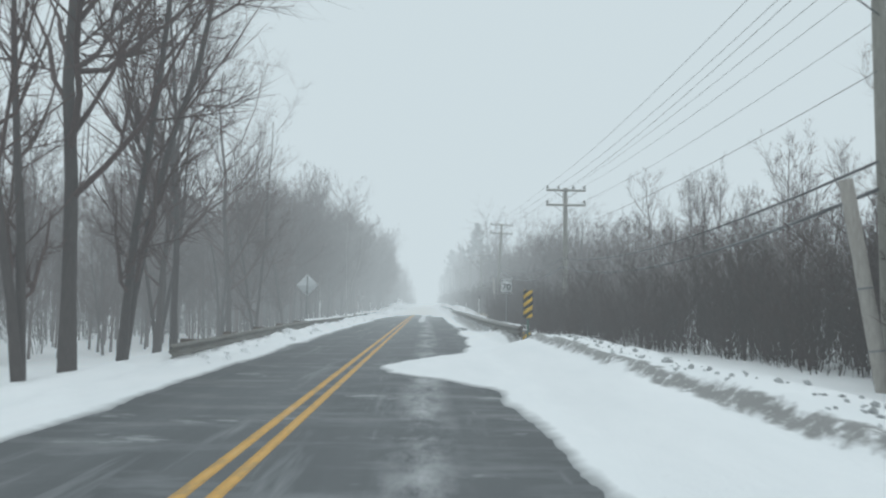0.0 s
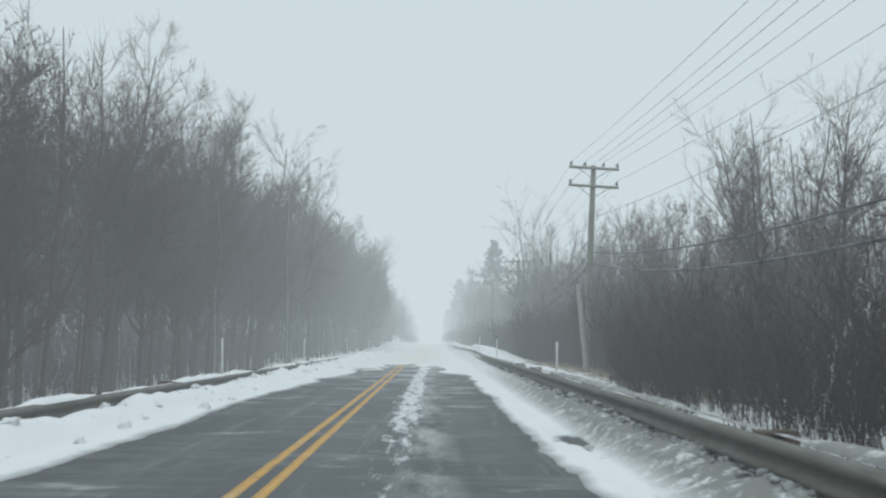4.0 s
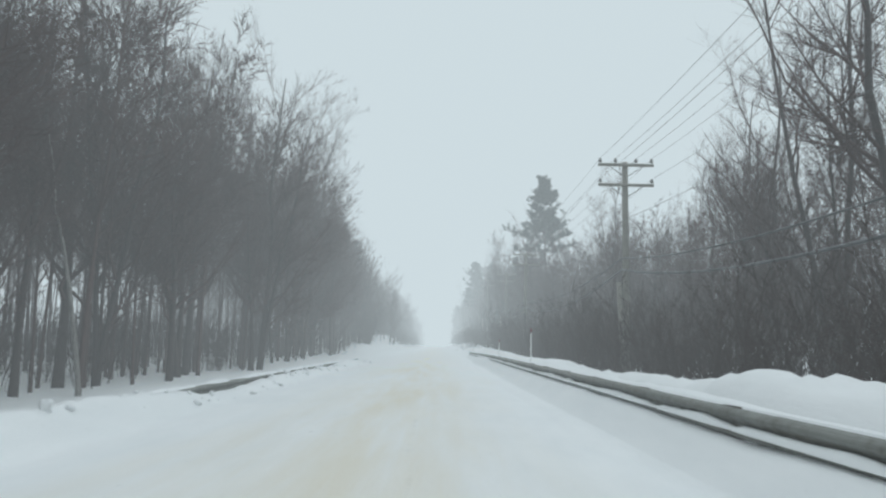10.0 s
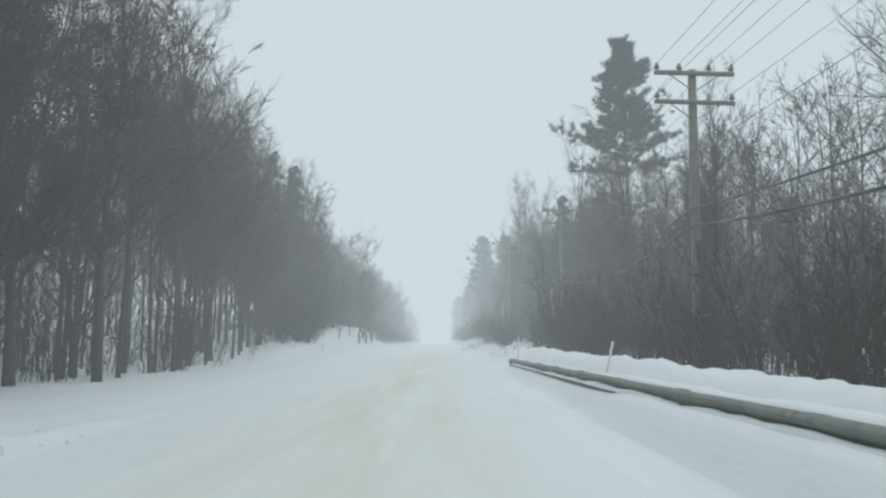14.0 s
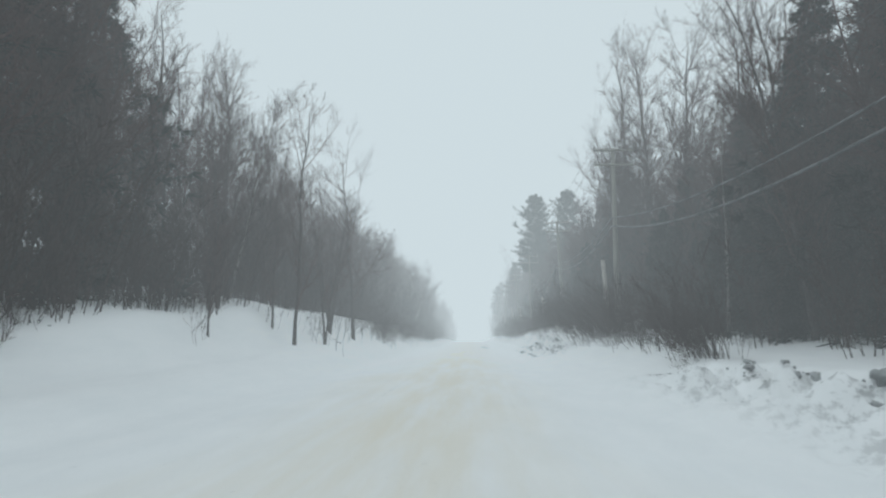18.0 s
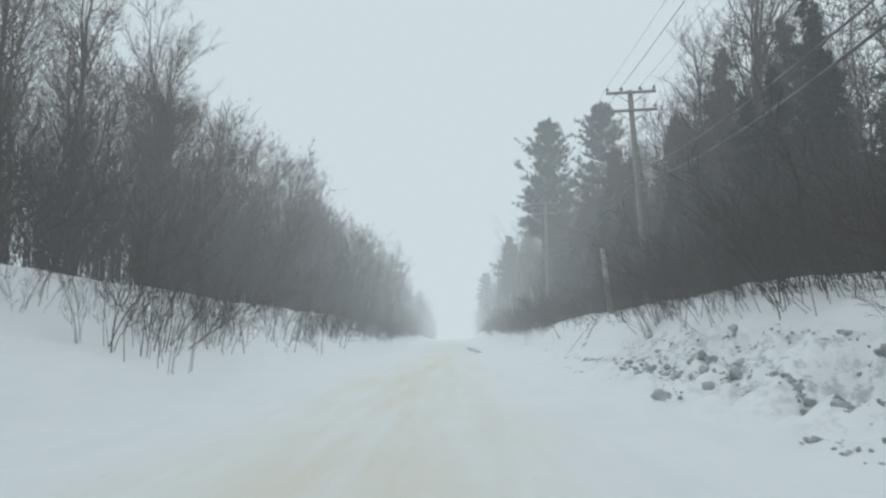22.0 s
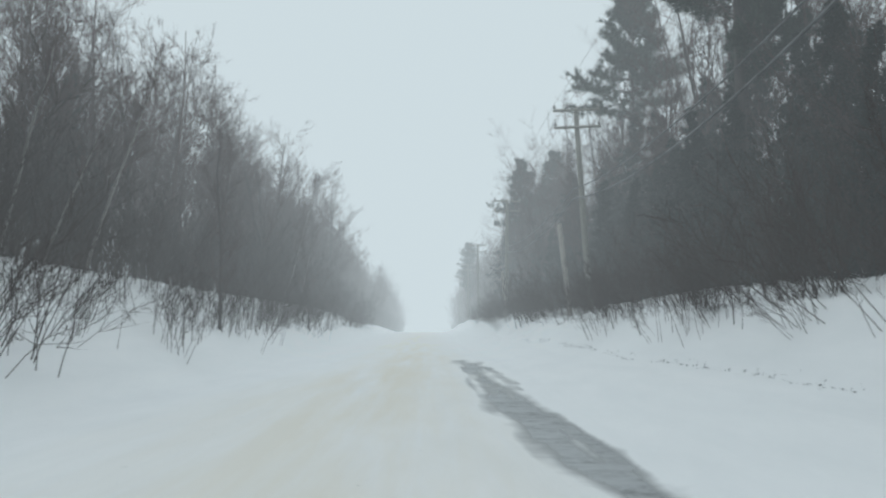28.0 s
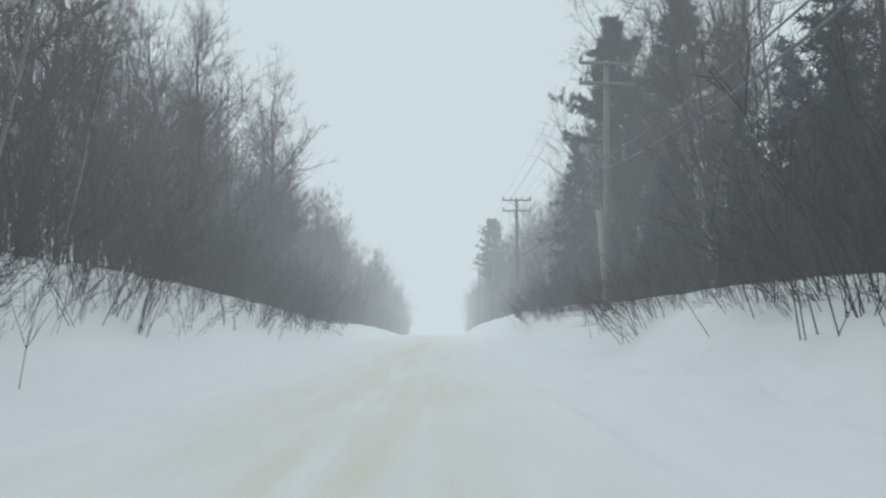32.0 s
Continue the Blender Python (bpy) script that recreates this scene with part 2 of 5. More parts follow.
def asphalt_material():
    """Dry winter asphalt with salt haze, wheel tracks and streaks of snow blown across it."""
    m = Mat("salted_asphalt", 0.75)
    x = m.axis(0)
    grain = m.noise(0.012, None, 3, 0.8)
    wear = m.noise(1.6, m.coords((1.6, 0.15, 1)), 4)
    c = m.ramp(wear, (0.3, (0.074, 0.082, 0.088)), (0.7, (0.130, 0.140, 0.147)))
    c = m.mix(m.math("MULTIPLY", grain, 0.35), c, (0.16, 0.165, 0.17))
    # salt and dust between the wheel tracks
    mid = m.math("SUBTRACT", 1.0, m.math("DIVIDE", m.math("ABSOLUTE", m.math("ADD", x, 0.02)), 0.45), clamp=True)
    breaks = m.ramp(m.noise(1.1, m.coords((1.3, 0.45, 1)), 5, 0.7), (0.42, 0.0), (0.62, 1.0))
    c = m.mix(m.math("MULTIPLY", m.math("MULTIPLY", mid, breaks), 0.8), c, (0.55, 0.56, 0.57))
    streak = m.ramp(m.noise(0.55, m.coords((0.22, 0.8, 1)), 5, 0.7), (0.50, 0.0), (0.80, 1.0))
    along = m.ramp(m.noise(0.5, m.coords((1.0, 0.08, 1)), 4, 0.7), (0.55, 0.0), (0.75, 1.0))
    c = m.mix(m.math("MULTIPLY", m.math("MAXIMUM", streak, along), 0.34), c, (0.55, 0.57, 0.58))
    y = m.axis(1)
    more = m.math("MULTIPLY_ADD", m.math("DIVIDE", m.math("SUBTRACT", y, 58.0), 34.0, clamp=True), 0.16, 0.0)
    patch = m.math("ADD", m.noise(0.8, m.coords((0.32, 0.75, 1)), 6, 0.75), more)
    dust = m.ramp(patch, (0.60, 0.0), (0.72, 1.0))
    c = m.mix(m.math("MULTIPLY", dust, 0.72), c, (0.66, 0.68, 0.69))
    # powder packed between the wheels where the bare stretch runs out
    lane = m.math("SUBTRACT", 1.25, m.math("DIVIDE", m.math("ABSOLUTE", m.math("ADD", x, m.math("MULTIPLY_ADD", m.noise(3.0, m.coords((1, 0.3, 1)), 2), 0.4, 0.22))), 0.52), clamp=True)
    lane = m.math("MULTIPLY", lane, m.math("DIVIDE", m.math("SUBTRACT", y, 46.0), 18.0, clamp=True))
    powder = m.math("ADD", m.noise(0.3, m.coords((1.6, 0.35, 1)), 6, 0.75), m.math("MULTIPLY_ADD", lane, 0.42, -0.36))
    c = m.mix(m.ramp(powder, (0.44, 0.0), (0.56, 0.95)), c, (0.76, 0.78, 0.79))
    scour = m.math("DIVIDE", m.math("SUBTRACT", y, 290.0), 1.0, clamp=True)
    c = m.mix(m.math("MULTIPLY", scour, m.ramp(m.noise(0.16, m.coords((0.8, 1, 1)), 5, 0.75), (0.32, 0.25), (0.62, 0.9))), c, (0.62, 0.64, 0.65))
    m.colour(c).bump(grain, 0.5, 0.01)
    return m.m


ASPHALT = asphalt_material()


def paint_material():
    m = Mat("yellow_road_paint", 0.7)
    n = m.noise(0.25, m.coords((1, 0.35, 1)), 5, 0.75)
    c = m.ramp(n, (0.30, (0.38, 0.26, 0.12)), (0.52, (0.68, 0.38, 0.09)), (0.8, (0.64, 0.43, 0.18)))
    d = m.ramp(m.noise(0.9, m.coords((1, 0.4, 1)), 4, 0.7), (0.58, 0.0), (0.75, 0.6))
    m.colour(m.mix(d, c, (0.5, 0.5, 0.5)))
    return m.m


PAINT = paint_material()


def steel_material():
    m = Mat("weathered_galvanised_steel", 0.65, 0.25)
    n = m.noise(0.35, m.coords((1, 0.3, 2)), 5, 0.65)
    c = m.ramp(n, (0.3, (0.20, 0.21, 0.195)), (0.7, (0.31, 0.315, 0.295)))
    rust = m.ramp(m.noise(0.7, m.coords((1, 0.12, 6)), 5, 0.7), (0.54, 0.0), (0.72, 0.7))
    c = m.mix(rust, c, (0.20, 0.165, 0.12))
    grime = m.ramp(m.noise(0.25, m.coords((1, 0.05, 14)), 4, 0.7), (0.50, 0.0), (0.70, 0.6))
    c = m.mix(grime, c, (0.11, 0.11, 0.10))
    runs = m.ramp(m.noise(0.22, m.coords((1, 1, 0.12)), 5, 0.75), (0.48, 0.0), (0.66, 0.65))
    c = m.mix(runs, c, (0.125, 0.115, 0.095))
    salt = m.ramp(m.noise(0.5, m.coords((1, 0.3, 5)), 5, 0.75), (0.60, 0.0), (0.72, 0.6))
    c = m.mix(salt, c, (0.5, 0.51, 0.51))
    # road spray dried onto the first stretch
    spray = m.math("DIVIDE", m.math("SUBTRACT", 92.0, m.axis(1)), 12.0, clamp=True)
    crust = m.ramp(m.noise(0.3, m.coords((1, 0.25, 1.6)), 6, 0.75), (0.30, 0.35), (0.62, 1.0))
    mud = m.mix(m.noise(0.09, m.coords((1, 0.6, 1)), 4, 0.7), (0.085, 0.078, 0.067), (0.205, 0.19, 0.166))
    c = m.mix(m.math("MULTIPLY", spray, crust), c, mud)
    m.colour(c).bump(m.math("ADD", n, m.noise(0.06, None, 4, 0.7)), 0.5, 0.015)
    return m.m


STEEL = steel_material()
DIRTY = plain("road_grit_slush", (0.28, 0.275, 0.265), 0.9, 0, 0.5, 0.09)


def clod_material():
    m = Mat("frozen_grey_snow", 0.85)
    n = m.noise(0.06, None, 4, 0.7)
    # greys set darker to put in shading the lumps lack
    c = m.mix(m.geo.outputs["Random Per Island"], (0.17, 0.175, 0.175), (0.52, 0.535, 0.54))
    m.colour(m.mix(m.math("MULTIPLY", n, 0.45), c, (0.70, 0.72, 0.73))).bump(n, 0.6, 0.03)
    return m.m


CLOD = clod_material()
METAL = plain("sign_back_aluminium", (0.62, 0.64, 0.65), 0.5, 0.15, 0.08)
POST = plain("grey_steel_post", (0.22, 0.23, 0.23), 0.5, 0.5)
GREEN = plain("green_steel_post", (0.07, 0.14, 0.11), 0.5, 0.2)
WHITE = plain("white_plastic", (0.76, 0.77, 0.76), 0.5, 0, 0.05)
SIGN_WHITE = plain("white_sign_sheet", (0.78, 0.79, 0.79), 0.45, 0, 0.04)
BLACK = plain("black_sheet", (0.02, 0.02, 0.022), 0.5, 0, 0.2)
YELLOW = plain("yellow_sheet", (0.70, 0.43, 0.03), 0.45, 0, 0.06)
RED = plain("red_reflector", (0.19, 0.012, 0.033), 0.4, 0, 0.1)
RAIL_WOOD = plain("dark_rail_post_wood", (0.10, 0.075, 0.06), 0.9, 0, 0.4, 0.05)
WIRE = plain("weathered_wire", (0.10, 0.105, 0.11), 0.6, 0.2, 0.1)
CABLE = plain("frosted_cable_jacket", (0.13, 0.135, 0.14), 0.7, 0, 0.75, 1.3)
GLASSY = plain("grey_porcelain", (0.17, 0.165, 0.16), 0.3, 0, 0.15)
GRASS = plain("dead_grass", (0.30, 0.235, 0.15), 0.9, 0, 0.35, 0.3)
LEAF = plain("dead_brown_leaves", (0.20, 0.115, 0.06), 0.9, 0, 0.4)
CAP = plain("dark_reflector", (0.035, 0.03, 0.033), 0.4, 0, 0.1)
SUMAC = plain("dark_sumac_cone", (0.065, 0.030, 0.028), 0.9, 0, 0.4, 0.03)


# ================= mesh helpers =================
class Geo:
    """Gathers vertices and faces of one mesh."""

    def __init__(self):
        self.v, self.q, self.t, self.n = [], [], [], 0

    def add(self, v, quads=None, tris=None):
        if quads is not None and len(quads):
            self.q.append(np.asarray(quads, np.int64) + self.n)
        if tris is not None and len(tris):
            self.t.append(np.asarray(tris, np.int64) + self.n)
        self.v.append(np.asarray(v, np.float64))
        self.n += len(v)
        return self

    def arrays(self):
        v = np.concatenate(self.v) if self.v else np.zeros((0, 3))
        q = np.concatenate(self.q) if self.q else np.zeros((0, 4), np.int64)
        t = np.concatenate(self.t) if self.t else np.zeros((0, 3), np.int64)
        return v, q, t

    def mesh(self, name, material, smooth=False):
        v, q, t = self.arrays()
        me = bpy.data.meshes.new(name)
        me.vertices.add(len(v))
        me.vertices.foreach_set("co", v.astype(np.float32).ravel())
        me.loops.add(4 * len(q) + 3 * len(t))
        me.loops.foreach_set("vertex_index", np.concatenate((q.ravel(), t.ravel())).astype(np.int32))
        me.polygons.add(len(q) + len(t))
        start = np.concatenate((np.arange(len(q)) * 4, 4 * len(q) + np.arange(len(t)) * 3)).astype(np.int32)
        me.polygons.foreach_set("loop_start", start)
        if smooth:
            me.polygons.foreach_set("use_smooth", np.ones(len(q) + len(t), bool))
        me.materials.append(material)
        me.update(calc_edges=True)
        return me


def tubes(geo, P, R, sides):
    """Adds a batch of tapered tubes. P: (B, n, 3) centre lines, R: (B, n) radii."""
    B, n, _ = P.shape
    T = np.gradient(P, axis=1)
    T /= np.linalg.norm(T, axis=2, keepdims=True) + 1e-9
    ref = np.where(np.abs(T[:, :1, 2:3]) > 0.8, np.array([[[1.0, 0, 0]]]), np.array([[[0, 0, 1.0]]]))
    U = np.cross(T, np.broadcast_to(ref, T.shape))
    U /= np.linalg.norm(U, axis=2, keepdims=True) + 1e-9
    W = np.cross(T, U)
    a = np.arange(sides) * 2 * np.pi / sides
    ring = U[:, :, None, :] * np.cos(a)[None, None, :, None] + W[:, :, None, :] * np.sin(a)[None, None, :, None]
    V = P[:, :, None, :] + ring * R[:, :, None, None]
    idx = np.arange(B * n * sides).reshape(B, n, sides)
    nxt = np.roll(idx, -1, axis=2)
    Q = np.stack((idx[:, :-1], nxt[:, :-1], nxt[:, 1:], idx[:, 1:]), -1).reshape(-1, 4)
    geo.add(V.reshape(-1, 3), Q)
    return geo


def tube(geo, pts, radii, sides=6, cap=True):
    P = np.asarray(pts, float)[None]
    R = np.broadcast_to(np.asarray(radii, float), P.shape[1])[None].copy()
    n0 = geo.n
    tubes(geo, P, R, sides)
    if cap:
        last = n0 + (P.shape[1] - 1) * sides
        tri = [(last, last + k, last + k + 1) for k in range(1, sides - 1)]
        tri += [(n0, n0 + k + 1, n0 + k) for k in range(1, sides - 1)]
        geo.t.append(np.array(tri))
    return geo


def box(geo, x0, x1, y0, y1, z0, z1, bevel=0.0):
    """A box with chamfered upright and lying edges."""
    bm = bmesh.new()
    bmesh.ops.create_cube(bm, size=1)
    bmesh.ops.scale(bm, vec=(x1 - x0, y1 - y0, z1 - z0), verts=bm.verts)
    bmesh.ops.translate(bm, vec=((x0 + x1) / 2, (y0 + y1) / 2, (z0 + z1) / 2), verts=bm.verts)
    if bevel:
        bmesh.ops.bevel(bm, geom=bm.edges[:], offset=bevel, segments=1, affect="EDGES")
    bmesh.ops.triangulate(bm, faces=bm.faces[:])
    bm.verts.index_update()
    geo.add([tuple(v.co) for v in bm.verts], None, [[v.index for v in f.verts] for f in bm.faces])
    bm.free()
    return geo


def part(name, geo, material, parent, label="", smooth=False):
    """Links gathered geometry as one mesh object under a thing or a part."""
    me = geo if isinstance(geo, bpy.types.Mesh) else geo.mesh(name, material, smooth)
    ob = new(name, me)
    ob.parent = parent
    if label:
        ob["label"] = label
    return ob


def thing(name, m, label, category, group="", kind=""):
    ob = new(name)
    ob.empty_display_size = 0.2
    ob.matrix_basis = m
    return tagged(ob, label, category, group, kind)


def smooth_step(a, b, v):
    t = np.clip((v - a) / (b - a), 0, 1)
    return t * t * (3 - 2 * t)


def value_noise(x, y, seed=0):
    """Smooth noise in -1..1 on arrays."""
    def h(i, j):
        s = np.sin(i * 127.1 + j * 311.7 + seed * 74.7) * 43758.5453
        return s - np.floor(s)
    i, j = np.floor(x), np.floor(y)
    u, v = x - i, y - j
    u, v = u * u * (3 - 2 * u), v * v * (3 - 2 * v)
    a, b, c, d = h(i, j), h(i + 1, j), h(i, j + 1), h(i + 1, j + 1)
    return 2 * ((a * (1 - u) + b * u) * (1 - v) + (c * (1 - u) + d * u) * v) - 1


def fractal(x, y, seed=0, octaves=4):
    s, a = 0, 0.5
    for k in range(octaves):
        s = s + a * value_noise(x * 2 ** k + 17 * k, y * 2 ** k - 9 * k, seed + k)
        a *= 0.5
    return s


# ================= the lie of the land =================
ROAD_LEFT, ROAD_RIGHT, CENTRE = -5.2, 2.0, -1.63


def rail_right(y):
    """Place and height of the right rail."""
    return np.interp(y, [30, 45, 85, 105, 130, 192], [3.2, 2.85, 2.85, 3.05, 3.17, 3.30]), np.interp(y, [30, 34, 45, 85, 97, 104, 130, 165, 180, 192], [0.66, 0.62, 0.61, 0.68, 0.74, 0.80, 0.81, 0.81, 0.73, 0.67])


def rail_left(y):
    return np.interp(y, [12, 22, 168], [-5.8, -5.65, -5.5]), np.interp(y, [12, 22, 31, 40, 48, 60, 80, 140, 168], [0.36, 0.42, 0.48, 0.51, 0.45, 0.42, 0.38, 0.33, 0.31])


Y0, Y1 = -45.0, 900.0


def road_z(y):
    """The road runs level, then over a low crest and down out of sight."""
    y = np.asarray(y, float)
    return 0.32 * smooth_step(336, 406, y) - 0.030 * np.maximum(y - 412, 0) ** 2 / (np.maximum(y - 412, 0) + 30)


# cross-sections: height above the road at distances from the camera's lane, at stations along the road
LEFT_X = np.array([5.2, 7.5, 9.2, 13.0, 20.0, 40.0])
LEFT_Y = np.array([-60, 24, 42, 75, 100, 128, 150, 190, 212, 221, 234, 250, 350, 402, 900.0])
LEFT_Z = np.array([[.10, -.15, -.7, -1.1, -1.2, -1.2], [.10, -.15, -.6, -1.0, -1.1, -1.1], [.10, -.4, -1.1, -1.6, -1.7, -1.7], [.10, -.4, -1.1, -1.6, -1.7, -1.7], [.10, -.35, -1.0, -1.2, -1.2, -1.2], [.12, -.2, -.55, -.65, -.6, -.5], [.15, .0, -.3, -.3, -.2, 0],
                   [.12, .2, .25, .3, .5, .8], [.15, .5, 1.3, 1.8, 2.3, 2.7], [.16, .75, 2.2, 2.7, 3.1, 3.4], [.2, 1.15, 2.85, 3.3, 3.7, 4.0], [.2, 1.28, 2.95, 3.4, 3.8, 4.2], [.2, 1.25, 2.8, 3.3, 3.7, 4.2], [.15, .55, 1.2, 1.8, 2.4, 2.8], [.15, .5, 1.0, 1.5, 2.0, 2.4]])
RIGHT_X = np.array([2.6, 4.5, 6.7, 9.0, 12.0, 20.0, 40.0])
RIGHT_Y = np.array([-60, 60, 74, 100, 150, 195, 215, 243, 262, 310, 900.0])
RIGHT_Z = np.array([[.08, .1, -.9, -1.7, -2.0, -2.0, -2.0], [.08, .1, -.9, -1.7, -2.0, -2.0, -2.0], [.08, .25, .05, -.5, -1.4, -1.6, -1.6], [.1, .3, .05, -.6, -1.3, -1.4, -1.4], [.1, .3, .0, -.6, -1.0, -1.0, -1.0], [.1, .35, .5, .3, .3, .4, .6],
                    [.1, .3, .7, .8, 1.0, 1.3, 1.6], [.12, .45, 1.42, 1.95, 2.3, 2.7, 3.1], [.12, .55, 2.3, 2.75, 3.0, 3.4, 3.8], [.12, .5, 1.9, 2.5, 2.9, 3.3, 3.7], [.12, .5, 1.9, 2.5, 2.9, 3.3, 3.7]])


def section(d, y, X, Y, Z):
    """Smooth value between the cross-sections."""
    i = np.clip(np.searchsorted(Y, y) - 1, 0, len(Y) - 2)
    j = np.clip(np.searchsorted(X, d) - 1, 0, len(X) - 2)
    v = np.clip((y - Y[i]) / (Y[i + 1] - Y[i]), 0, 1)
    u = np.clip((d - X[j]) / (X[j + 1] - X[j]), 0, 1)
    v, u = v * v * (3 - 2 * v), u * u * (3 - 2 * u) * 0.6 + u * 0.4
    return (Z[i, j] * (1 - u) + Z[i, j + 1] * u) * (1 - v) + (Z[i + 1, j] * (1 - u) + Z[i + 1, j + 1] * u) * v


def raised(x, h, b):
    """A bump lying on the ground: west of the road the ground falls away below road level behind it."""
    return np.where(x < CENTRE, h + np.maximum(b - h, 0) * smooth_step(0, 0.12, b), np.maximum(h, b))


def snow_height(x, y):
    """Height of the snow above the road's profile."""
    n1, n2 = fractal(x * 0.25, y * 0.12, 3), fractal(x * 1.1, y * 0.7, 5)
    n3 = fractal(x * 3.0, y * 2.2, 8, 3)
    h = np.where(x < CENTRE, section(-x, y, LEFT_X, LEFT_Y, LEFT_Z), section(x, y, RIGHT_X, RIGHT_Y, RIGHT_Z))
    off = np.maximum(ROAD_LEFT - x, x - ROAD_RIGHT)
    h = h * smooth_step(-0.4, 1.4, off) + 0.03
    h = h + (0.26 * n1 + 0.07 * n2) * smooth_step(0.3, 5.0, off) + 0.02 * n2 * smooth_step(-0.6, 0.6, off)
    # ploughed bank behind and over the right rail
    berm = smooth_step(90, 105, y) * (1 - smooth_step(200, 222, y))
    top = np.interp(y, [98, 105, 112, 118, 130, 138, 152, 164], [1.0, 0.90, 0.92, 1.0, 0.96, 0.77, 0.78, 1.0]) + 0.26 * fractal(y * 0.16, 0 * y, 21) + 0.12 * n2 + 0.13 * n3
    c = rail_right(y)[0] + 1.35
    back = np.where(x < c, np.exp(-((x - c) / 0.8) ** 2), np.exp(-((x - c) / 2.2) ** 2))
    h = raised(x, h, berm * top * back)
    open_bank = smooth_step(-30, 0, y) * (1 - smooth_step(27, 31, y))
    cut = 3.18 + 0.16 * fractal(y * 0.5, 0 * y, 23) + 0.10 * n3
    slope = (0.40 + 0.10 * n1) * smooth_step(1.5, 3.1, x) + (0.17 + 0.10 * n2) * smooth_step(cut - 0.07, cut + 0.07, x)
    h = raised(x, h, open_bank * (slope + 0.04 * n3 * smooth_step(2.9, 3.1, x)) * (1 - smooth_step(4.0, 6.0, x)))
    low = smooth_step(20, 30, y) * (1 - smooth_step(76, 96, y))
    h = raised(x, h, low * (0.34 + 0.2 * n2 + 0.16 * n3) * np.exp(-((x - rail_right(y)[0] - 0.75) / 0.55) ** 2))
    rx, rz = rail_right(y)
    packed = smooth_step(29, 33, y) * (1 - smooth_step(191, 194, y))
    early = 1 - smooth_step(62, 78, y)
    deep = smooth_step(97, 103, y) * (1 - smooth_step(116, 124, y)) + smooth_step(159, 162, y) * (1 - smooth_step(171, 174, y))
    h = raised(x, h, packed * (rz - 0.36 + 0.08 * smooth_step(80, 100, y) + 0.10 * deep + 0.05 * n2 + (0.13 - 0.06 * smooth_step(34, 38, y) + 0.16 * n3) * early) * np.exp(-((x - rx - 0.15 + 0.28 * np.maximum(deep, 0.7 + 0.1 * early)) / 0.42) ** 2))
    # trampled and broken snow on the right shoulder
    rough = (smooth_step(199, 205, y) * (1 - smooth_step(217, 222, y)) + smooth_step(238, 246, y) * (1 - smooth_step(258, 266, y)) + 0.5 * smooth_step(330, 336, y) * (1 - smooth_step(346, 352, y))) * np.exp(-((x - 4.9) / 1.3) ** 2)
    h = h + rough * (0.75 * np.clip(fractal(x * 1.9, y * 1.5, 15, 4), -0.35, 0.5) + 0.45 * np.clip(0.25 - np.abs(fractal(x * 1.1, y * 0.6, 16, 4)), -0.1, 0.25) + 0.32 * np.clip(fractal(x * 3.6, y * 2.6, 18, 2), -0.1, 0.6))
    # bank along the left rail
    bl = smooth_step(-8, 14, y) * (1 - smooth_step(158, 182, y))
    h = raised(x, h, bl * (0.27 - 0.16 * (1 - smooth_step(24, 34, y)) + 0.22 * smooth_step(90, 102, y) * (1 - smooth_step(126, 134, y)) + 0.10 * n1 + 0.12 * n2 + 0.13 * n3) * np.exp(-((x + 5.2 + 0.12 * n1) / 0.42) ** 2))
    h = raised(x, h, bl * (0.16 + 0.12 * n2 + 0.08 * n1) * np.exp(-((x + 6.1) / 0.55) ** 2))
    # ruts and windrows left by wheels
    for x0, y0, y1, w, d, seed in ((0.78, 196, 275, 0.11, 0.026, 51), (1.44, 236, 290, 0.09, 0.022, 57), (2.15, 100, 190, 0.09, 0.030, 52), (4.95, 292, 338, 0.15, 0.12, 58), (0.02, 302, 350, 0.08, 0.018, 53), (1.95, 330, 354, 0.24, -0.12, 54), (-2.25, 196, 300, 0.16, 0.026, 55), (-0.35, 100, 200, 0.2, 0.025, 56)):
        c = x0 + 0.16 * fractal(y * 0.06, 0 * y, seed)
        k = smooth_step(y0, y0 + 10, y) * (1 - smooth_step(y1 - 10, y1, y)) * smooth_step(-0.35, 0.25, fractal(y * 0.09, 0 * y, seed + 9))
        h = h - k * d * np.exp(-((x - c) / w) ** 2)
    # short streaks scoured by the wind in the opposite wheel track
    for x0, y0, w, l, d in ((-2.25, 112.4, 0.05, 0.55, 0.05), (-2.0, 114.6, 0.045, 0.4, 0.045), (-2.2, 146.6, 0.06, 0.8, 0.05), (-2.15, 150.8, 0.09, 0.9, 0.04), (-4.2, 148.6, 0.12, 0.9, 0.035), (-2.5, 143.6, 0.05, 0.5, 0.045), (-3.2, 151.5, 0.06, 0.8, 0.04), (-1.9, 127.5, 0.05, 0.7, 0.04)):
        h = h - d * np.exp(-((x - x0 - 0.16 * (y - y0)) / w) ** 2 - ((y - y0) / l) ** 2)
    return h


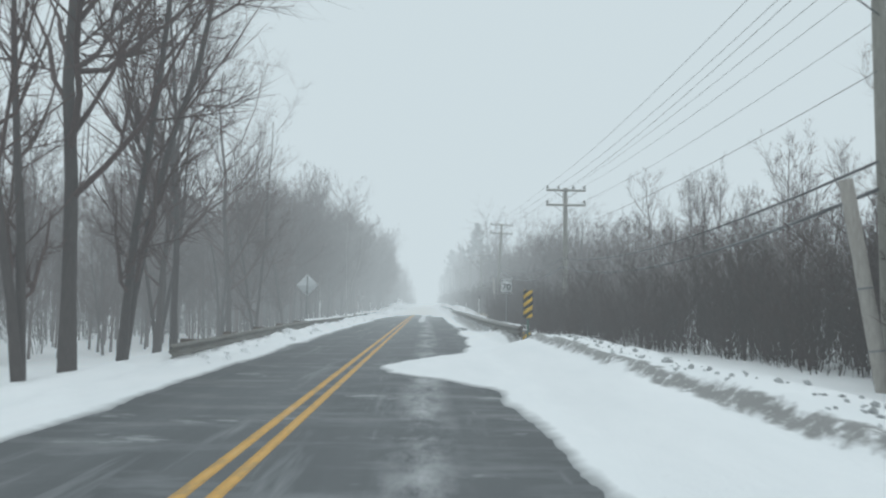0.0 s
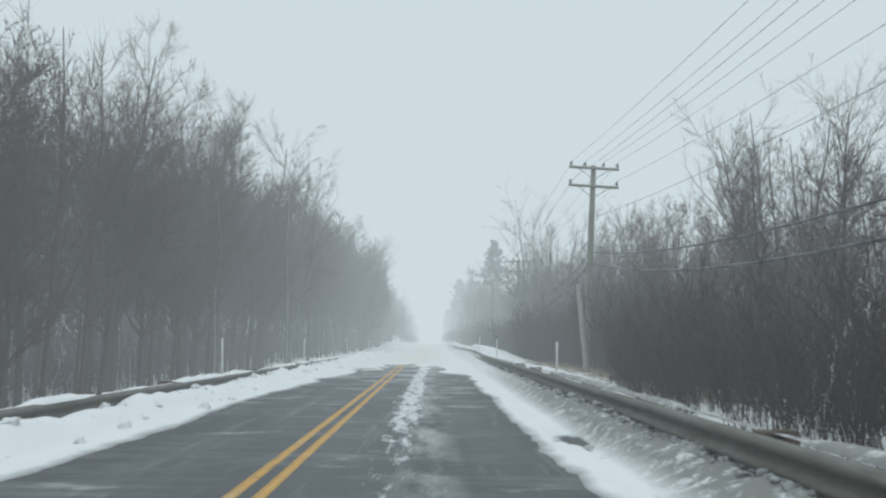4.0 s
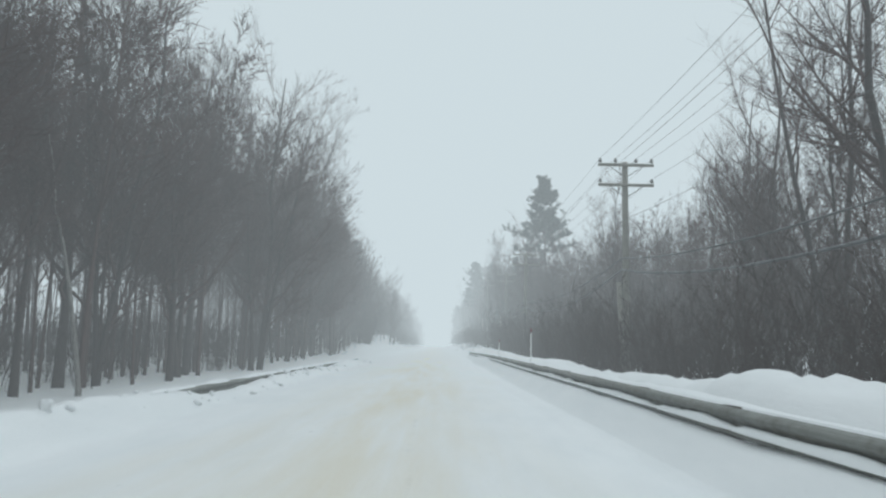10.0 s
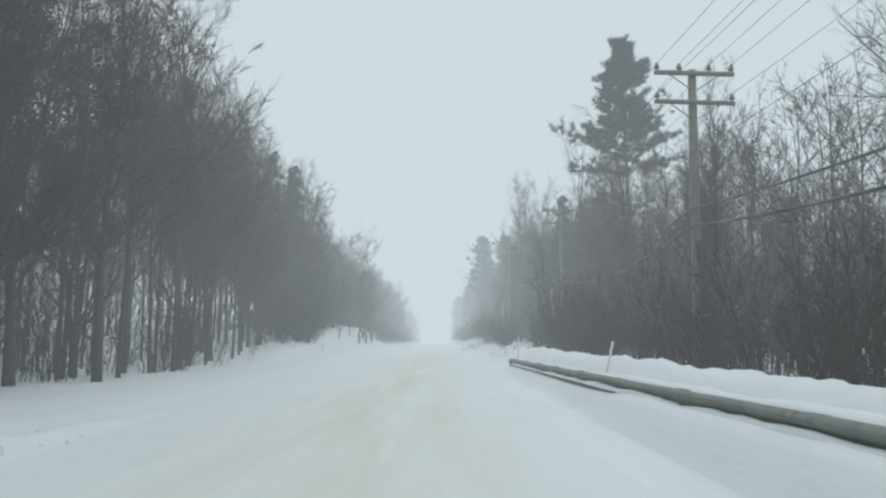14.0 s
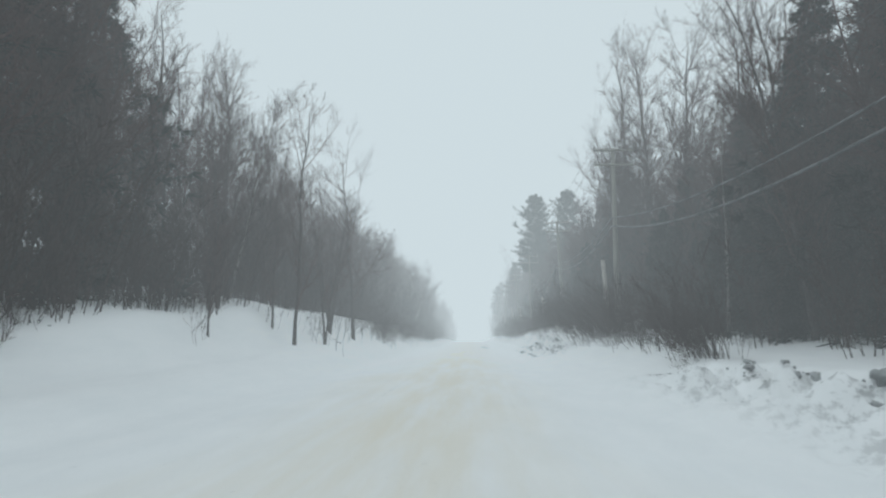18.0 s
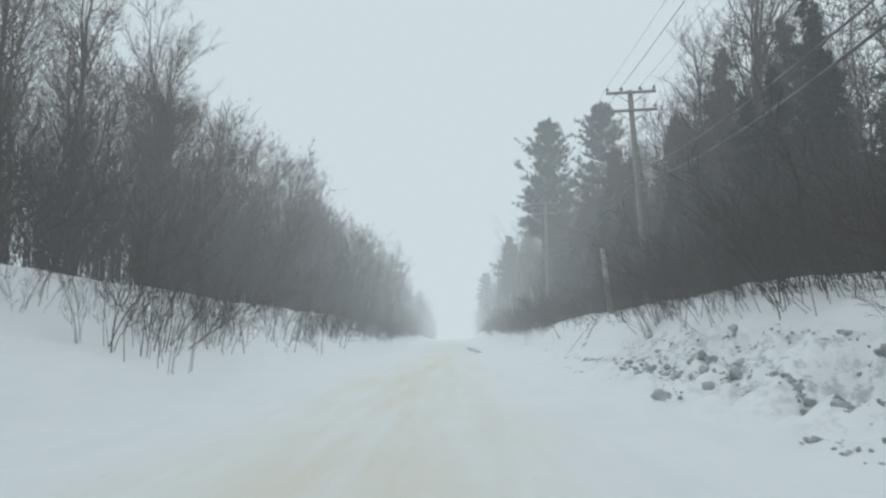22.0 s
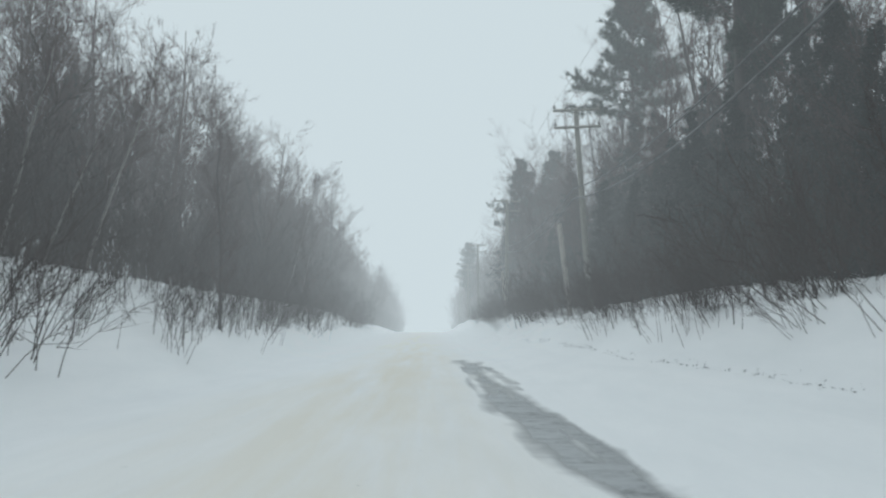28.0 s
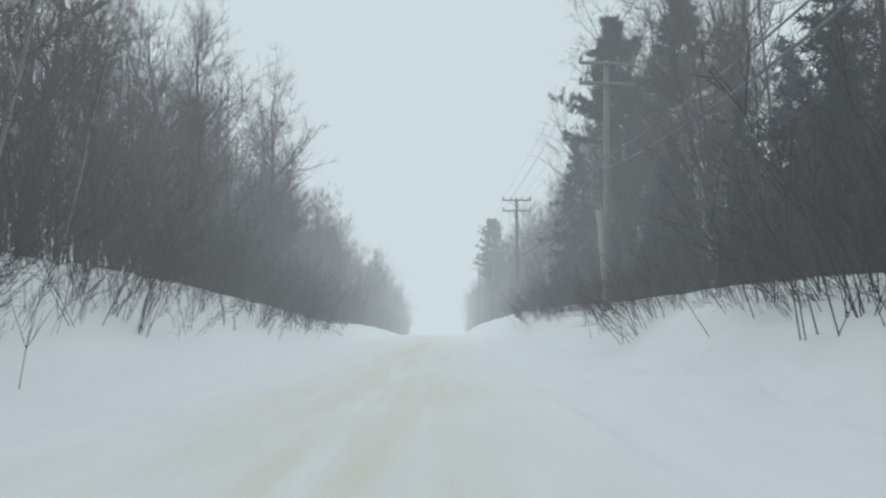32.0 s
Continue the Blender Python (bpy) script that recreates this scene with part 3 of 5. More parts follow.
def bare_road(x, y):
    """How far the wind has swept the carriageway clear: above zero is bare asphalt."""
    n = fractal(x * 0.55, y * 0.25, 31) * 0.8 + 0.3 * fractal(x * 2.4, y * 1.1, 37) + 0.14 * fractal(x * 7.0, y * 4.0, 39, 2)
    lo = np.interp(y, [-50, 15, 35, 50, 60, 78, 86, 92, 97, 101], [-4.6, -4.15, -4.5, -4.4, -4.15, -4.1, -4.1, -3.6, -1.4, 1.0])
    hi = np.interp(y, [-50, 9, 14, 17.5, 19.5, 20.6, 22.2, 23.8, 27, 30, 45, 80, 90, 96, 100], [1.75, 1.65, 1.55, 1.3, 0.3, -0.75, -0.85, -0.3, 1.25, 1.55, 1.7, 1.7, 1.4, 0.9, -1.0])
    d = np.minimum(x - lo, hi - x) + 0.42 * n
    # blown snow lying in patches near the end of the bare stretch
    d = d - smooth_step(66, 97, y) * (0.55 + 1.5 * np.clip(fractal(x * 0.9, y * 0.28, 61) + 0.12, 0, 1))
    d = d + smooth_step(78, 89, y) * (1.4 * fractal(x * 0.9, y * 0.35, 63) + 1.3 * fractal(x * 2.6 + y * 0.5, y * 0.8, 64, 3) + 1.0 * fractal(x * 6.0 + y * 1.2, y * 1.5, 65, 2) - 0.48)
    # a strip of snow left between the wheels
    d = d - smooth_step(50, 68, y) * (0.9 + 1.5 * fractal(x * 4.5, y * 0.4, 66)) * np.exp(-((x + 0.42) / 0.40) ** 2) * 0.9
    # a scoured wheel track further on
    c = 1.75 + np.interp(y, [294, 300, 308], [0.8, 0.5, 0.0]) + 0.14 * fractal(y * 0.12, 0 * y, 46)
    k = smooth_step(294, 297, y) * (1 - smooth_step(325, 331, y))
    wide = np.maximum(np.abs(x - c - 0.32) - 0.82, 0) * 0.7
    strip = 0.02 + 0.12 * (1 - smooth_step(-0.45, 0.0, x - c)) - wide + 0.24 * fractal(x * 5.0, y * 0.22, 47) + 0.24 * fractal(x * 1.3, y * 0.25, 49) + 0.16 * fractal(x * 4.0, y * 0.7, 48, 3)
    return np.where(y > 200, np.where(k > 0, strip - (1 - k) * 2, -1.0), d)


def bare_shoulder(x, y):
    """Gritty gravel showing through beside the right rail."""
    k = smooth_step(35, 43, y) * (1 - smooth_step(60, 82, y))
    return k * (0.75 * fractal(x * 0.9, y * 0.3, 71) + 0.5 * fractal(x * 3.0, y * 1.6, 72) + 0.30 - 1.1 * np.abs(x - 2.05)) - (1 - k)


def ground_z(x, y):
    x, y = np.asarray(x, float), np.asarray(y, float)
    h = snow_height(x, y)
    swept = np.clip(bare_road(x, y) * 0.12, -0.03, 0.06)
    inside = smooth_step(-0.5, 0.3, np.minimum(x - ROAD_LEFT, ROAD_RIGHT + 0.3 - x))
    h = h - (0.015 + swept) * inside
    worn = np.where((y > 290) & (x > 0.6) & (x < 3.2), smooth_step(-0.30, 0.02, bare_road(x, y)) * (1 - smooth_step(2.0, 2.4, x + 0.5 * fractal(x * 2.0, y * 0.5, 77))), 0.0)
    h = h * (1 - worn) + worn * (0.015 - swept)
    h = np.where((x > 1.5) & (x < 2.5), np.maximum(h - np.clip(bare_shoulder(x, y) * 0.25, 0, 0.12), -0.004), h)
    return road_z(y) + h


GRID = {}


def ground_at(x, y):
    """Height of the finished snow surface."""
    xs, ys, Z = GRID["x"], GRID["y"], GRID["z"]
    i = min(max(int(np.searchsorted(xs, x)) - 1, 0), len(xs) - 2)
    j = min(max(int(np.searchsorted(ys, y)) - 1, 0), len(ys) - 2)
    u, v = (x - xs[i]) / (xs[i + 1] - xs[i]), (y - ys[j]) / (ys[j + 1] - ys[j])
    return float((Z[j, i] * (1 - u) + Z[j, i + 1] * u) * (1 - v) + (Z[j + 1, i] * (1 - u) + Z[j + 1, i + 1] * u) * v)


def build_ground():
    xs = np.concatenate((-np.geomspace(400, 24, 14), np.arange(-23, -9, 0.7), np.arange(-9, -5.6, 0.25), np.arange(-5.6, 2.6, 0.13),
                         np.arange(2.6, 7, 0.16), np.arange(7, 10, 0.4), np.arange(10, 23, 0.9), np.geomspace(24, 400, 14)))
    ys = np.concatenate((np.arange(-45, 5, 1.5), np.arange(5, 102, 0.15), np.arange(102, 196, 0.3), np.arange(196, 275, 0.2), np.arange(275, 294, 0.3), np.arange(294, 338, 0.15),
                         np.arange(338, 400, 0.5), np.arange(400, 640, 4.0), np.geomspace(640, 2400, 8)))
    X, Y = np.meshgrid(xs, ys)
    Z = ground_z(X, Y)
    GRID.update(x=xs, y=ys, z=Z)
    g = Geo()
    n, m = len(ys), len(xs)
    i = np.arange(n * m).reshape(n, m)
    g.add(np.stack((X, Y, Z), -1).reshape(-1, 3), np.stack((i[:-1, :-1], i[:-1, 1:], i[1:, 1:], i[1:, :-1]), -1).reshape(-1, 4))
    ob = new("ground", g.mesh("ground", SNOW, True))
    tagged(ob, "snow-covered verge, drifted white snow over the roadside and forest floor", "snow", kind="structure")


def strip(name, x0, x1, y0, y1, lift, material, step=2.0):
    ys = np.arange(y0, y1 + 0.01, step)
    g = Geo()
    z = road_z(ys) + lift
    v = np.concatenate((np.stack((ys * 0 + x0, ys, z), -1), np.stack((ys * 0 + x1, ys, z), -1),
                        np.stack((ys * 0 + x0, ys, z - 0.1), -1), np.stack((ys * 0 + x1, ys, z - 0.1), -1)))
    n = len(ys)
    a = np.arange(n - 1)
    g.add(v, np.concatenate([np.stack((p + a, q + a, q + a + 1, p + a + 1), -1) for p, q in ((0, n), (2 * n, 0), (n, 3 * n))]))
    return g


def build_road():
    ob = new("road", strip("road", ROAD_LEFT, ROAD_RIGHT + 0.5, -44, 640, 0.0, ASPHALT).mesh("road", ASPHALT))
    tagged(ob, "two-lane asphalt road, salt-stained and streaked with blown snow", "road", kind="structure")
    for x in (CENTRE - 0.19, CENTRE + 0.07):
        p = part("centre_line", strip("centre_line", x, x + 0.12, -44, 130, 0.004, PAINT), PAINT, ob, "worn yellow painted line")


def build_shoulder():
    g = strip("shoulder", ROAD_RIGHT + 0.52, 3.6, 20, 86, 0.0, DIRTY)
    tagged(new("shoulder", g.mesh("shoulder", DIRTY)), "gravel shoulder with grey road grit and slush", "shoulder", kind="structure")


build_ground()
build_road()
build_shoulder()


# ================= trees =================
rng = np.random.default_rng(11)


def branches(rg, P, R, count, u0, u1, length, angle, lift, n, wob, taper=0.25, thin=0.55, flat=0.0):
    """Children of the branches P (B, k, 3): count on each, between u0 and u1 of its length."""
    B, k, _ = P.shape
    u = rg.uniform(u0, u1, (B, count))
    f = u * (k - 1)
    i = np.minimum(f.astype(int), k - 2)
    w = (f - i)[..., None]
    b = np.arange(B)[:, None]
    start = P[b, i] * (1 - w) + P[b, i + 1] * w
    tang = P[b, i + 1] - P[b, i]
    tang /= np.linalg.norm(tang, axis=2, keepdims=True) + 1e-9
    rad = R[b, i] * (1 - w[..., 0]) + R[b, i + 1] * w[..., 0]
    rnd = rg.normal(size=(B, count, 3))
    perp = rnd - (rnd * tang).sum(2, keepdims=True) * tang
    perp[..., 2] *= 1 - flat
    perp /= np.linalg.norm(perp, axis=2, keepdims=True) + 1e-9
    a = np.radians(angle) * rg.uniform(0.7, 1.25, (B, count, 1))
    d = tang * np.cos(a) + perp * np.sin(a)
    whole = np.linalg.norm(np.diff(P, axis=1), axis=2).sum(1)[:, None]
    L = length * whole * rg.uniform(0.55, 1.15, (B, count)) * (1.15 - 0.55 * u)
    t = np.linspace(0, 1, n)[None, None, :, None]
    C = start[:, :, None] + L[..., None, None] * (d[:, :, None] * t + np.array([0, 0, lift]) * t * t)
    C = C + np.cumsum(rg.normal(size=(B, count, n, 3)), axis=2) * (wob * L[..., None, None] / n) * (t > 0)
    r0 = np.minimum(rad * thin, L * 0.03 + 0.004)
    RR = r0[..., None] * (1 - (1 - taper) * np.linspace(0, 1, n))
    return C.reshape(-1, n, 3), RR.reshape(-1, n)


def slivers(rg, geo, P, R):
    """The finest twigs: slim pointed blades along the branches P (B, n, 3)."""
    a, m, b = P[:, 0], P[:, P.shape[1] // 2], P[:, -1]
    s = np.cross(b - a, rg.normal(size=a.shape))
    s /= np.linalg.norm(s, axis=1, keepdims=True) + 1e-9
    w = s * R[:, :1]
    B = len(a)
    V = np.stack((a - w, a + w, m + w * 0.75, m - w * 0.75, b), 1).reshape(-1, 3)
    i = np.arange(B) * 5
    geo.add(V, np.stack((i, i + 1, i + 2, i + 3), -1), np.stack((i + 3, i + 2, i + 4), -1))


def blades(rg, geo, P, R):
    """Twigs of far trees, one slim triangle each."""
    a, b = P[:, 0], P[:, -1]
    s = np.cross(b - a, rg.normal(size=a.shape))
    s /= np.linalg.norm(s, axis=1, keepdims=True) + 1e-9
    w = s * R[:, :1]
    V = np.stack((a - w, a + w, b), 1).reshape(-1, 3)
    geo.add(V, None, np.arange(len(V)).reshape(-1, 3))


def hardwood(seed, H, r0, low=0.3, limbs=18, subs=6, twigs=8, spread=0.33, fork=1, lean=0.03, angle=38, twig_r=0.007, fine=True):
    """Trunk and crown of a bare broad-leaved tree."""
    rg = np.random.default_rng(seed)
    trunk, crown = Geo(), Geo()
    n = 9 if fine else 6
    t = np.linspace(0, 1, n)
    Ps, Rs = [], []
    for k in range(fork):
        a = rg.uniform(0, 2 * np.pi)
        off = np.cumsum(rg.normal(size=(n, 2)), 0) * 0.012 * H
        P = np.zeros((n, 3))
        spreadk = 0 if fork == 1 else 0.13 * H
        ln = lean * H * rg.uniform(0.3, 1.3)
        P[:, 0] = off[:, 0] * t + np.cos(a) * (ln * t ** 1.4 + spreadk * np.maximum(t - 0.05, 0))
        P[:, 1] = off[:, 1] * t + np.sin(a) * (ln * t ** 1.4 + spreadk * np.maximum(t - 0.05, 0))
        P[:, 2] = -0.35 + (H * (0.93 if k == 0 else rg.uniform(0.7, 0.9)) + 0.35) * t
        R = r0 * (1 if fork == 1 else 0.75) * (1 - 0.93 * t) ** 0.8 + 0.006
        R[0] *= 1.25
        Ps.append(P), Rs.append(R)
    P, R = np.array(Ps), np.array(Rs)
    tubes(trunk, P, R, 7 if fine else 5)
    A, AR = branches(rg, P, R, limbs // fork, low, 0.98, spread, angle, 0.28, 6 if fine else 4, 0.16, 0.2, 0.6)
    tubes(crown, A, AR, 4 if fine else 3)
    Bc, BR = branches(rg, A, AR, subs, 0.15, 1.0, 0.5, 42, 0.2, 3 if fine else 2, 0.2, 0.3, 0.6)
    BR = np.maximum(BR, twig_r)
    if fine:
        tubes(crown, Bc, BR, 3)
    else:
        blades(rg, crown, Bc, BR)
    C, CR = branches(rg, Bc, BR, twigs * 5 // 2 if fine else twigs, 0.03, 1.0, 0.60, 40, 0.12, 3, 0.2, 0.5, 0.7)
    blades(rg, crown, C, np.maximum(CR, twig_r * 0.95))
    return trunk, crown


def bush(seed, H, stems=9, subs=7, twigs=3, spread=0.35, thick=1.0, wood=1.0, low=0.25):
    """A thicket of thin stems."""
    rg = np.random.default_rng(seed)
    g = Geo()
    n = 5
    t = np.linspace(0, 1, n)[None, :, None]
    a = rg.uniform(0, 2 * np.pi, stems)
    out = rg.uniform(0.05, spread, stems)
    d = np.stack((np.cos(a) * out, np.sin(a) * out, np.ones(stems)), -1)
    L = H * rg.uniform(0.45, 1.0, stems)
    root = np.stack((np.cos(a), np.sin(a), 0 * a), -1) * rg.uniform(0, 0.6, (stems, 1))
    P = root[:, None] + d[:, None] * L[:, None, None] * t + np.cumsum(rg.normal(size=(stems, n, 3)), 1) * 0.03 * H / 3 * (t > 0)
    P[:, 0, 2] = -0.4
    R = (0.009 + 0.0035 * L)[:, None] * np.linspace(1, 0.25, n)[None] * wood
    tubes(g, P, R, 4 if wood <= 1.4 and thick < 1.8 else 3)
    A, AR = branches(rg, P, R, subs, low, 1.0, 0.34, 36, 0.25, 4, 0.15, 0.4, 0.6)
    (slivers if thick < 1.7 else blades)(rg, g, A, np.maximum(AR, 0.006 * thick))
    if twigs:
        B, BR = branches(rg, A, AR, twigs, 0.2, 1.0, 0.5, 36, 0.15, 3, 0.15, 0.5, 0.7)
        (slivers if thick < 1.7 else blades)(rg, g, B, np.maximum(BR, 0.005 * thick))
    return g


def needle_tufts(rg, g, C, D, count, size, width=0.02, droop=0.0):
    """Tufts of flat pointed needle sprays round the points C, along D."""
    N = len(C)
    d = D[:, None] * 0.9 + rg.normal(size=(N, count, 3)) * 0.75
    d[..., 2] += 0.25 - droop
    d /= np.linalg.norm(d, axis=2, keepdims=True)
    s = np.cross(d, rg.normal(size=(N, count, 3)))
    s /= np.linalg.norm(s, axis=2, keepdims=True) + 1e-9
    size = np.broadcast_to(np.asarray(size, float), (N,))[:, None, None]
    L = size * rg.uniform(0.6, 1.25, (N, count, 1))
    a = C[:, None] + d * L * 0.05
    V = np.stack((a - s * width, a + s * width, a + d * L), 2).reshape(-1, 3)
    g.add(V, None, np.arange(len(V)).reshape(-1, 3))


def along(rg, Q, lo, cnt):
    """Points and directions spread along the branches Q, from lo of their length to the tip."""
    B, k, _ = Q.shape
    u = rg.uniform(lo, 1.0, (B, cnt)) * (k - 1)
    i = np.minimum(u.astype(int), k - 2)
    w = (u - i)[..., None]
    b = np.arange(B)[:, None]
    C = (Q[b, i] * (1 - w) + Q[b, i + 1] * w).reshape(-1, 3)
    D = (Q[b, i + 1] - Q[b, i]).reshape(-1, 3)
    return C, D / (np.linalg.norm(D, axis=1, keepdims=True) + 1e-9)


def pine(seed, H, r0=0.24, low=0.35, reach=0.2, whorls=17, arms=6, bare=0, outline=(0.8, 1.0, 0.92, 0.6, 0.0), tilt=0.0):
    """White pine: bare lower trunk, tiers of long flat plumes turned up at the ends."""
    rg = np.random.default_rng(seed)
    trunk, crown = Geo(), Geo()
    n = 8
    t = np.linspace(0, 1, n)
    P = np.zeros((1, n, 3))
    P[0, :, :2] = np.cumsum(rg.normal(size=(n, 2)), 0) * 0.006 * H * t[:, None]
    P[0, :, 2] = -0.3 + (H + 0.3) * t
    R = (r0 * (1 - 0.92 * t))[None]
    tubes(trunk, P, R, 7)
    st, di, le = [], [], []
    for w in range(whorls):
        f = w / (whorls - 1)
        u = low + (0.99 - low) * f
        c = np.array([np.interp(u, t, P[0, :, k]) for k in range(3)])
        env = reach * H * (0.10 + 0.90 * np.interp(f, [0, 0.12, 0.35, 0.7, 1], outline)) * rg.uniform(0.75, 1.12)
        a0 = rg.uniform(0, 6.28)
        for k in range(arms):
            if rg.uniform() < 0.10 + 0.25 * (f < 0.15):
                continue
            a = a0 + k * 2 * np.pi / arms + rg.normal() * 0.2
            st.append(c + np.array([0, 0, rg.normal() * 0.09]))
            di.append((np.cos(a), np.sin(a), np.interp(f, [0, 0.5, 0.85, 1], [tilt, tilt + 0.25, 0.9, 1.8]) + rg.normal() * 0.08))
            le.append(env * rg.uniform(0.6, 1.1))
    st, di, le = np.array(st), np.array(di), np.array(le)
    m = 5
    tt = np.linspace(0, 1, m)[None, :, None]
    A = st[:, None] + di[:, None] * le[:, None, None] * tt + np.array([0, 0, 0.2]) * le[:, None, None] * tt ** 2.2
    tubes(trunk, A, (0.012 + 0.012 * le)[:, None] * np.linspace(1, 0.2, m)[None], 3)
    S, SR = branches(rg, A, 0.02 + A[..., 0] * 0, 10, 0.15, 0.98, 0.42, 48, 0.16, 3, 0.08, 0.4, 0.6, 0.75)
    for Q, lo, cnt, many, size in ((A, 0.25, 12, 8, 0.40), (S, 0.12, 9, 7, 0.40)):
        C, D = along(rg, Q, lo, cnt)
        needle_tufts(rg, crown, C + rg.normal(size=C.shape) * np.array([0.07, 0.07, 0.04]), D, many, size, 0.028, -0.08)
    return trunk, crown


def cedar(seed, H, r0=0.16, reach=0.17, rows=30):
    """A dark evergreen, pointed and uneven, with drooping sprays nearly to the ground."""
    rg = np.random.default_rng(seed)
    trunk, crown = Geo(), Geo()
    t = np.linspace(0, 1, 6)
    P = np.zeros((1, 6, 3))
    P[0, :, 2] = -0.3 + (H + 0.2) * t
    tubes(trunk, P, (r0 * (1 - 0.93 * t))[None], 6)
    u = np.repeat(np.linspace(0.03, 0.97, rows), 6) + rg.normal(size=rows * 6) * 0.012
    a = rg.uniform(0, 6.28, len(u))
    side = 1 + 0.28 * np.sin(a * 2 + u * 11 + seed)
    L = reach * H * (1.0 - u) ** 0.85 * rg.uniform(0.45, 1.2, len(u)) * side + 0.12
    d = np.stack((np.cos(a), np.sin(a), rg.normal(size=len(u)) * 0.12 + 0.05 + 0.5 * u ** 4), -1)
    tt = np.linspace(0, 1, 4)[None, :, None]
    A = np.stack((0 * u, 0 * u, u * H), -1)[:, None] + d[:, None] * L[:, None, None] * tt - np.array([0, 0, 0.22]) * L[:, None, None] * tt ** 2
    tubes(trunk, A, np.full((len(u), 1), 0.012) * np.linspace(1, 0.3, 4)[None], 3)
    C, D = along(rg, A, 0.25, 6)
    big = np.repeat(0.18 + 0.40 * np.clip(1.0 - u, 0, 1), 6)
    needle_tufts(rg, crown, C + rg.normal(size=C.shape) * 0.09, D, 10, big * 1.15, 0.034, 0.3)
    return trunk, crown


def kit(name, make, bark, leaf):
    t, c = make
    return t.mesh(name + "_trunk", bark, True), c.mesh(name + "_crown", leaf)


HARD = [kit("hardwood", hardwood(100 + k, 1.0 * h, r, low * 0.62, n + 8, 7, 10, sp, fk, 0.05, an + 6, 0.0050), BARK, TWIG)
        for k, (h, r, low, n, sp, fk, an) in enumerate((
            (17, 0.17, 0.30, 22, 0.27, 1, 34), (16, 0.15, 0.38, 20, 0.25, 1, 32), (18, 0.19, 0.28, 24, 0.29, 1, 38), (15, 0.14, 0.22, 22, 0.26, 2, 32),
            (17, 0.16, 0.42, 20, 0.26, 1, 30), (16, 0.18, 0.30, 22, 0.30, 2, 36), (14, 0.12, 0.25, 20, 0.28, 1, 36), (18, 0.15, 0.45, 20, 0.24, 1, 30)))]
OPEN = [kit("open_grown_tree", hardwood(150 + k, 17, 0.15, low, 19, 6, 8, sp, fk, 0.06, an + 6, 0.0048), BARK, TWIG)
        for k, (low, sp, fk, an) in enumerate(((0.16, 0.34, 1, 40), (0.12, 0.30, 2, 34), (0.2, 0.33, 3, 36)))]
THIN = [kit("thin_tree", hardwood(200 + k, h, r, 0.15, 16, 6, 7, 0.26, 1, 0.06, 32, 0.0046), BARK, TWIG)
        for k, (h, r) in enumerate(((9, 0.06), (10, 0.07), (8, 0.05), (11, 0.075)))]
CLUMPS = [kit("stem_clump", hardwood(270 + k, 8.5, 0.085, 0.3, 18, 5, 6, 0.26, 3, 0.04, 30, 0.006), BARK, TWIG) for k in range(2)]
BIRCHES = [kit("birch", hardwood(300 + k, 10, 0.075, 0.45, 14, 5, 6, 0.24, 1, 0.10, 30, 0.006), BIRCH, TWIG) for k in range(2)]
PINES = [kit("pine", pine(400 + k, 22, 0.26, lo, re, wh, 8, 0, ol, ti), BARK, PINE) for k, (lo, re, wh, ol, ti) in enumerate(((0.60, 0.225, 11, (0.72, 1.0, 0.58, 0.27, 0.03), 0.04), (0.36, 0.195, 13, (0.45, 0.75, 1.0, 0.70, 0.14), -0.02), (0.42, 0.165, 12, (0.6, 1.0, 0.85, 0.55, 0.08), 0.0)))]
CEDARS = [kit("cedar", cedar(500 + k, 11, 0.16, re), BARK, CEDAR) for k, re in enumerate((0.22, 0.26))]
STEMS = [bush(640 + k, 2.3, 2, 6, 2, 0.3, 1.0, 0.75).mesh("saplings", BRUSH) for k in range(5)]


def tree(name, meshes, x, y, scale, turn, label, category, group, lean=(0, 0), rise=0.0):
    ob = thing(name, pose(x, y, ground_at(x, y) + rise, lean[0], lean[1], turn), label, category, group)
    ob.scale = (scale,) * 3
    part("trunk", meshes[0], None, ob)
    part("crown", meshes[1], None, ob)
    return ob


def skyline(y, side):
    """Height of the wood's edge above its ground along the road, in metres."""
    if side < 0:
        return float(np.interp(y, [-40, 10, 40, 53, 60, 70, 80, 103, 140, 180, 215, 235, 250, 300, 400], [12, 12, 11.2, 11.3, 12.6, 14.2, 16.6, 18, 17.9, 16.5, 15, 11, 10.5, 12, 14]))
    return float(np.interp(y, [-40, 55, 75, 95, 115, 139, 160, 190, 215, 235, 255, 300, 400], [7.2, 7.8, 10.0, 10.8, 11.4, 11.2, 11.4, 12.2, 13.2, 12, 12.5, 13, 14]))


def wood_edge(y, side):
    """Distance of the wood's edge from the lane."""
    if side < 0:
        return float(np.interp(y, [-40, 45, 62, 100, 145, 160, 185, 205, 225, 400], [18, 17, 13.0, 12.2, 11.0, 9.5, 9.0, 9.5, 10.6, 10.4]))
    return float(np.interp(y, [-40, 60, 90, 180, 215, 250, 400], [12, 12, 11.5, 11.2, 10.4, 9.8, 9.8]))


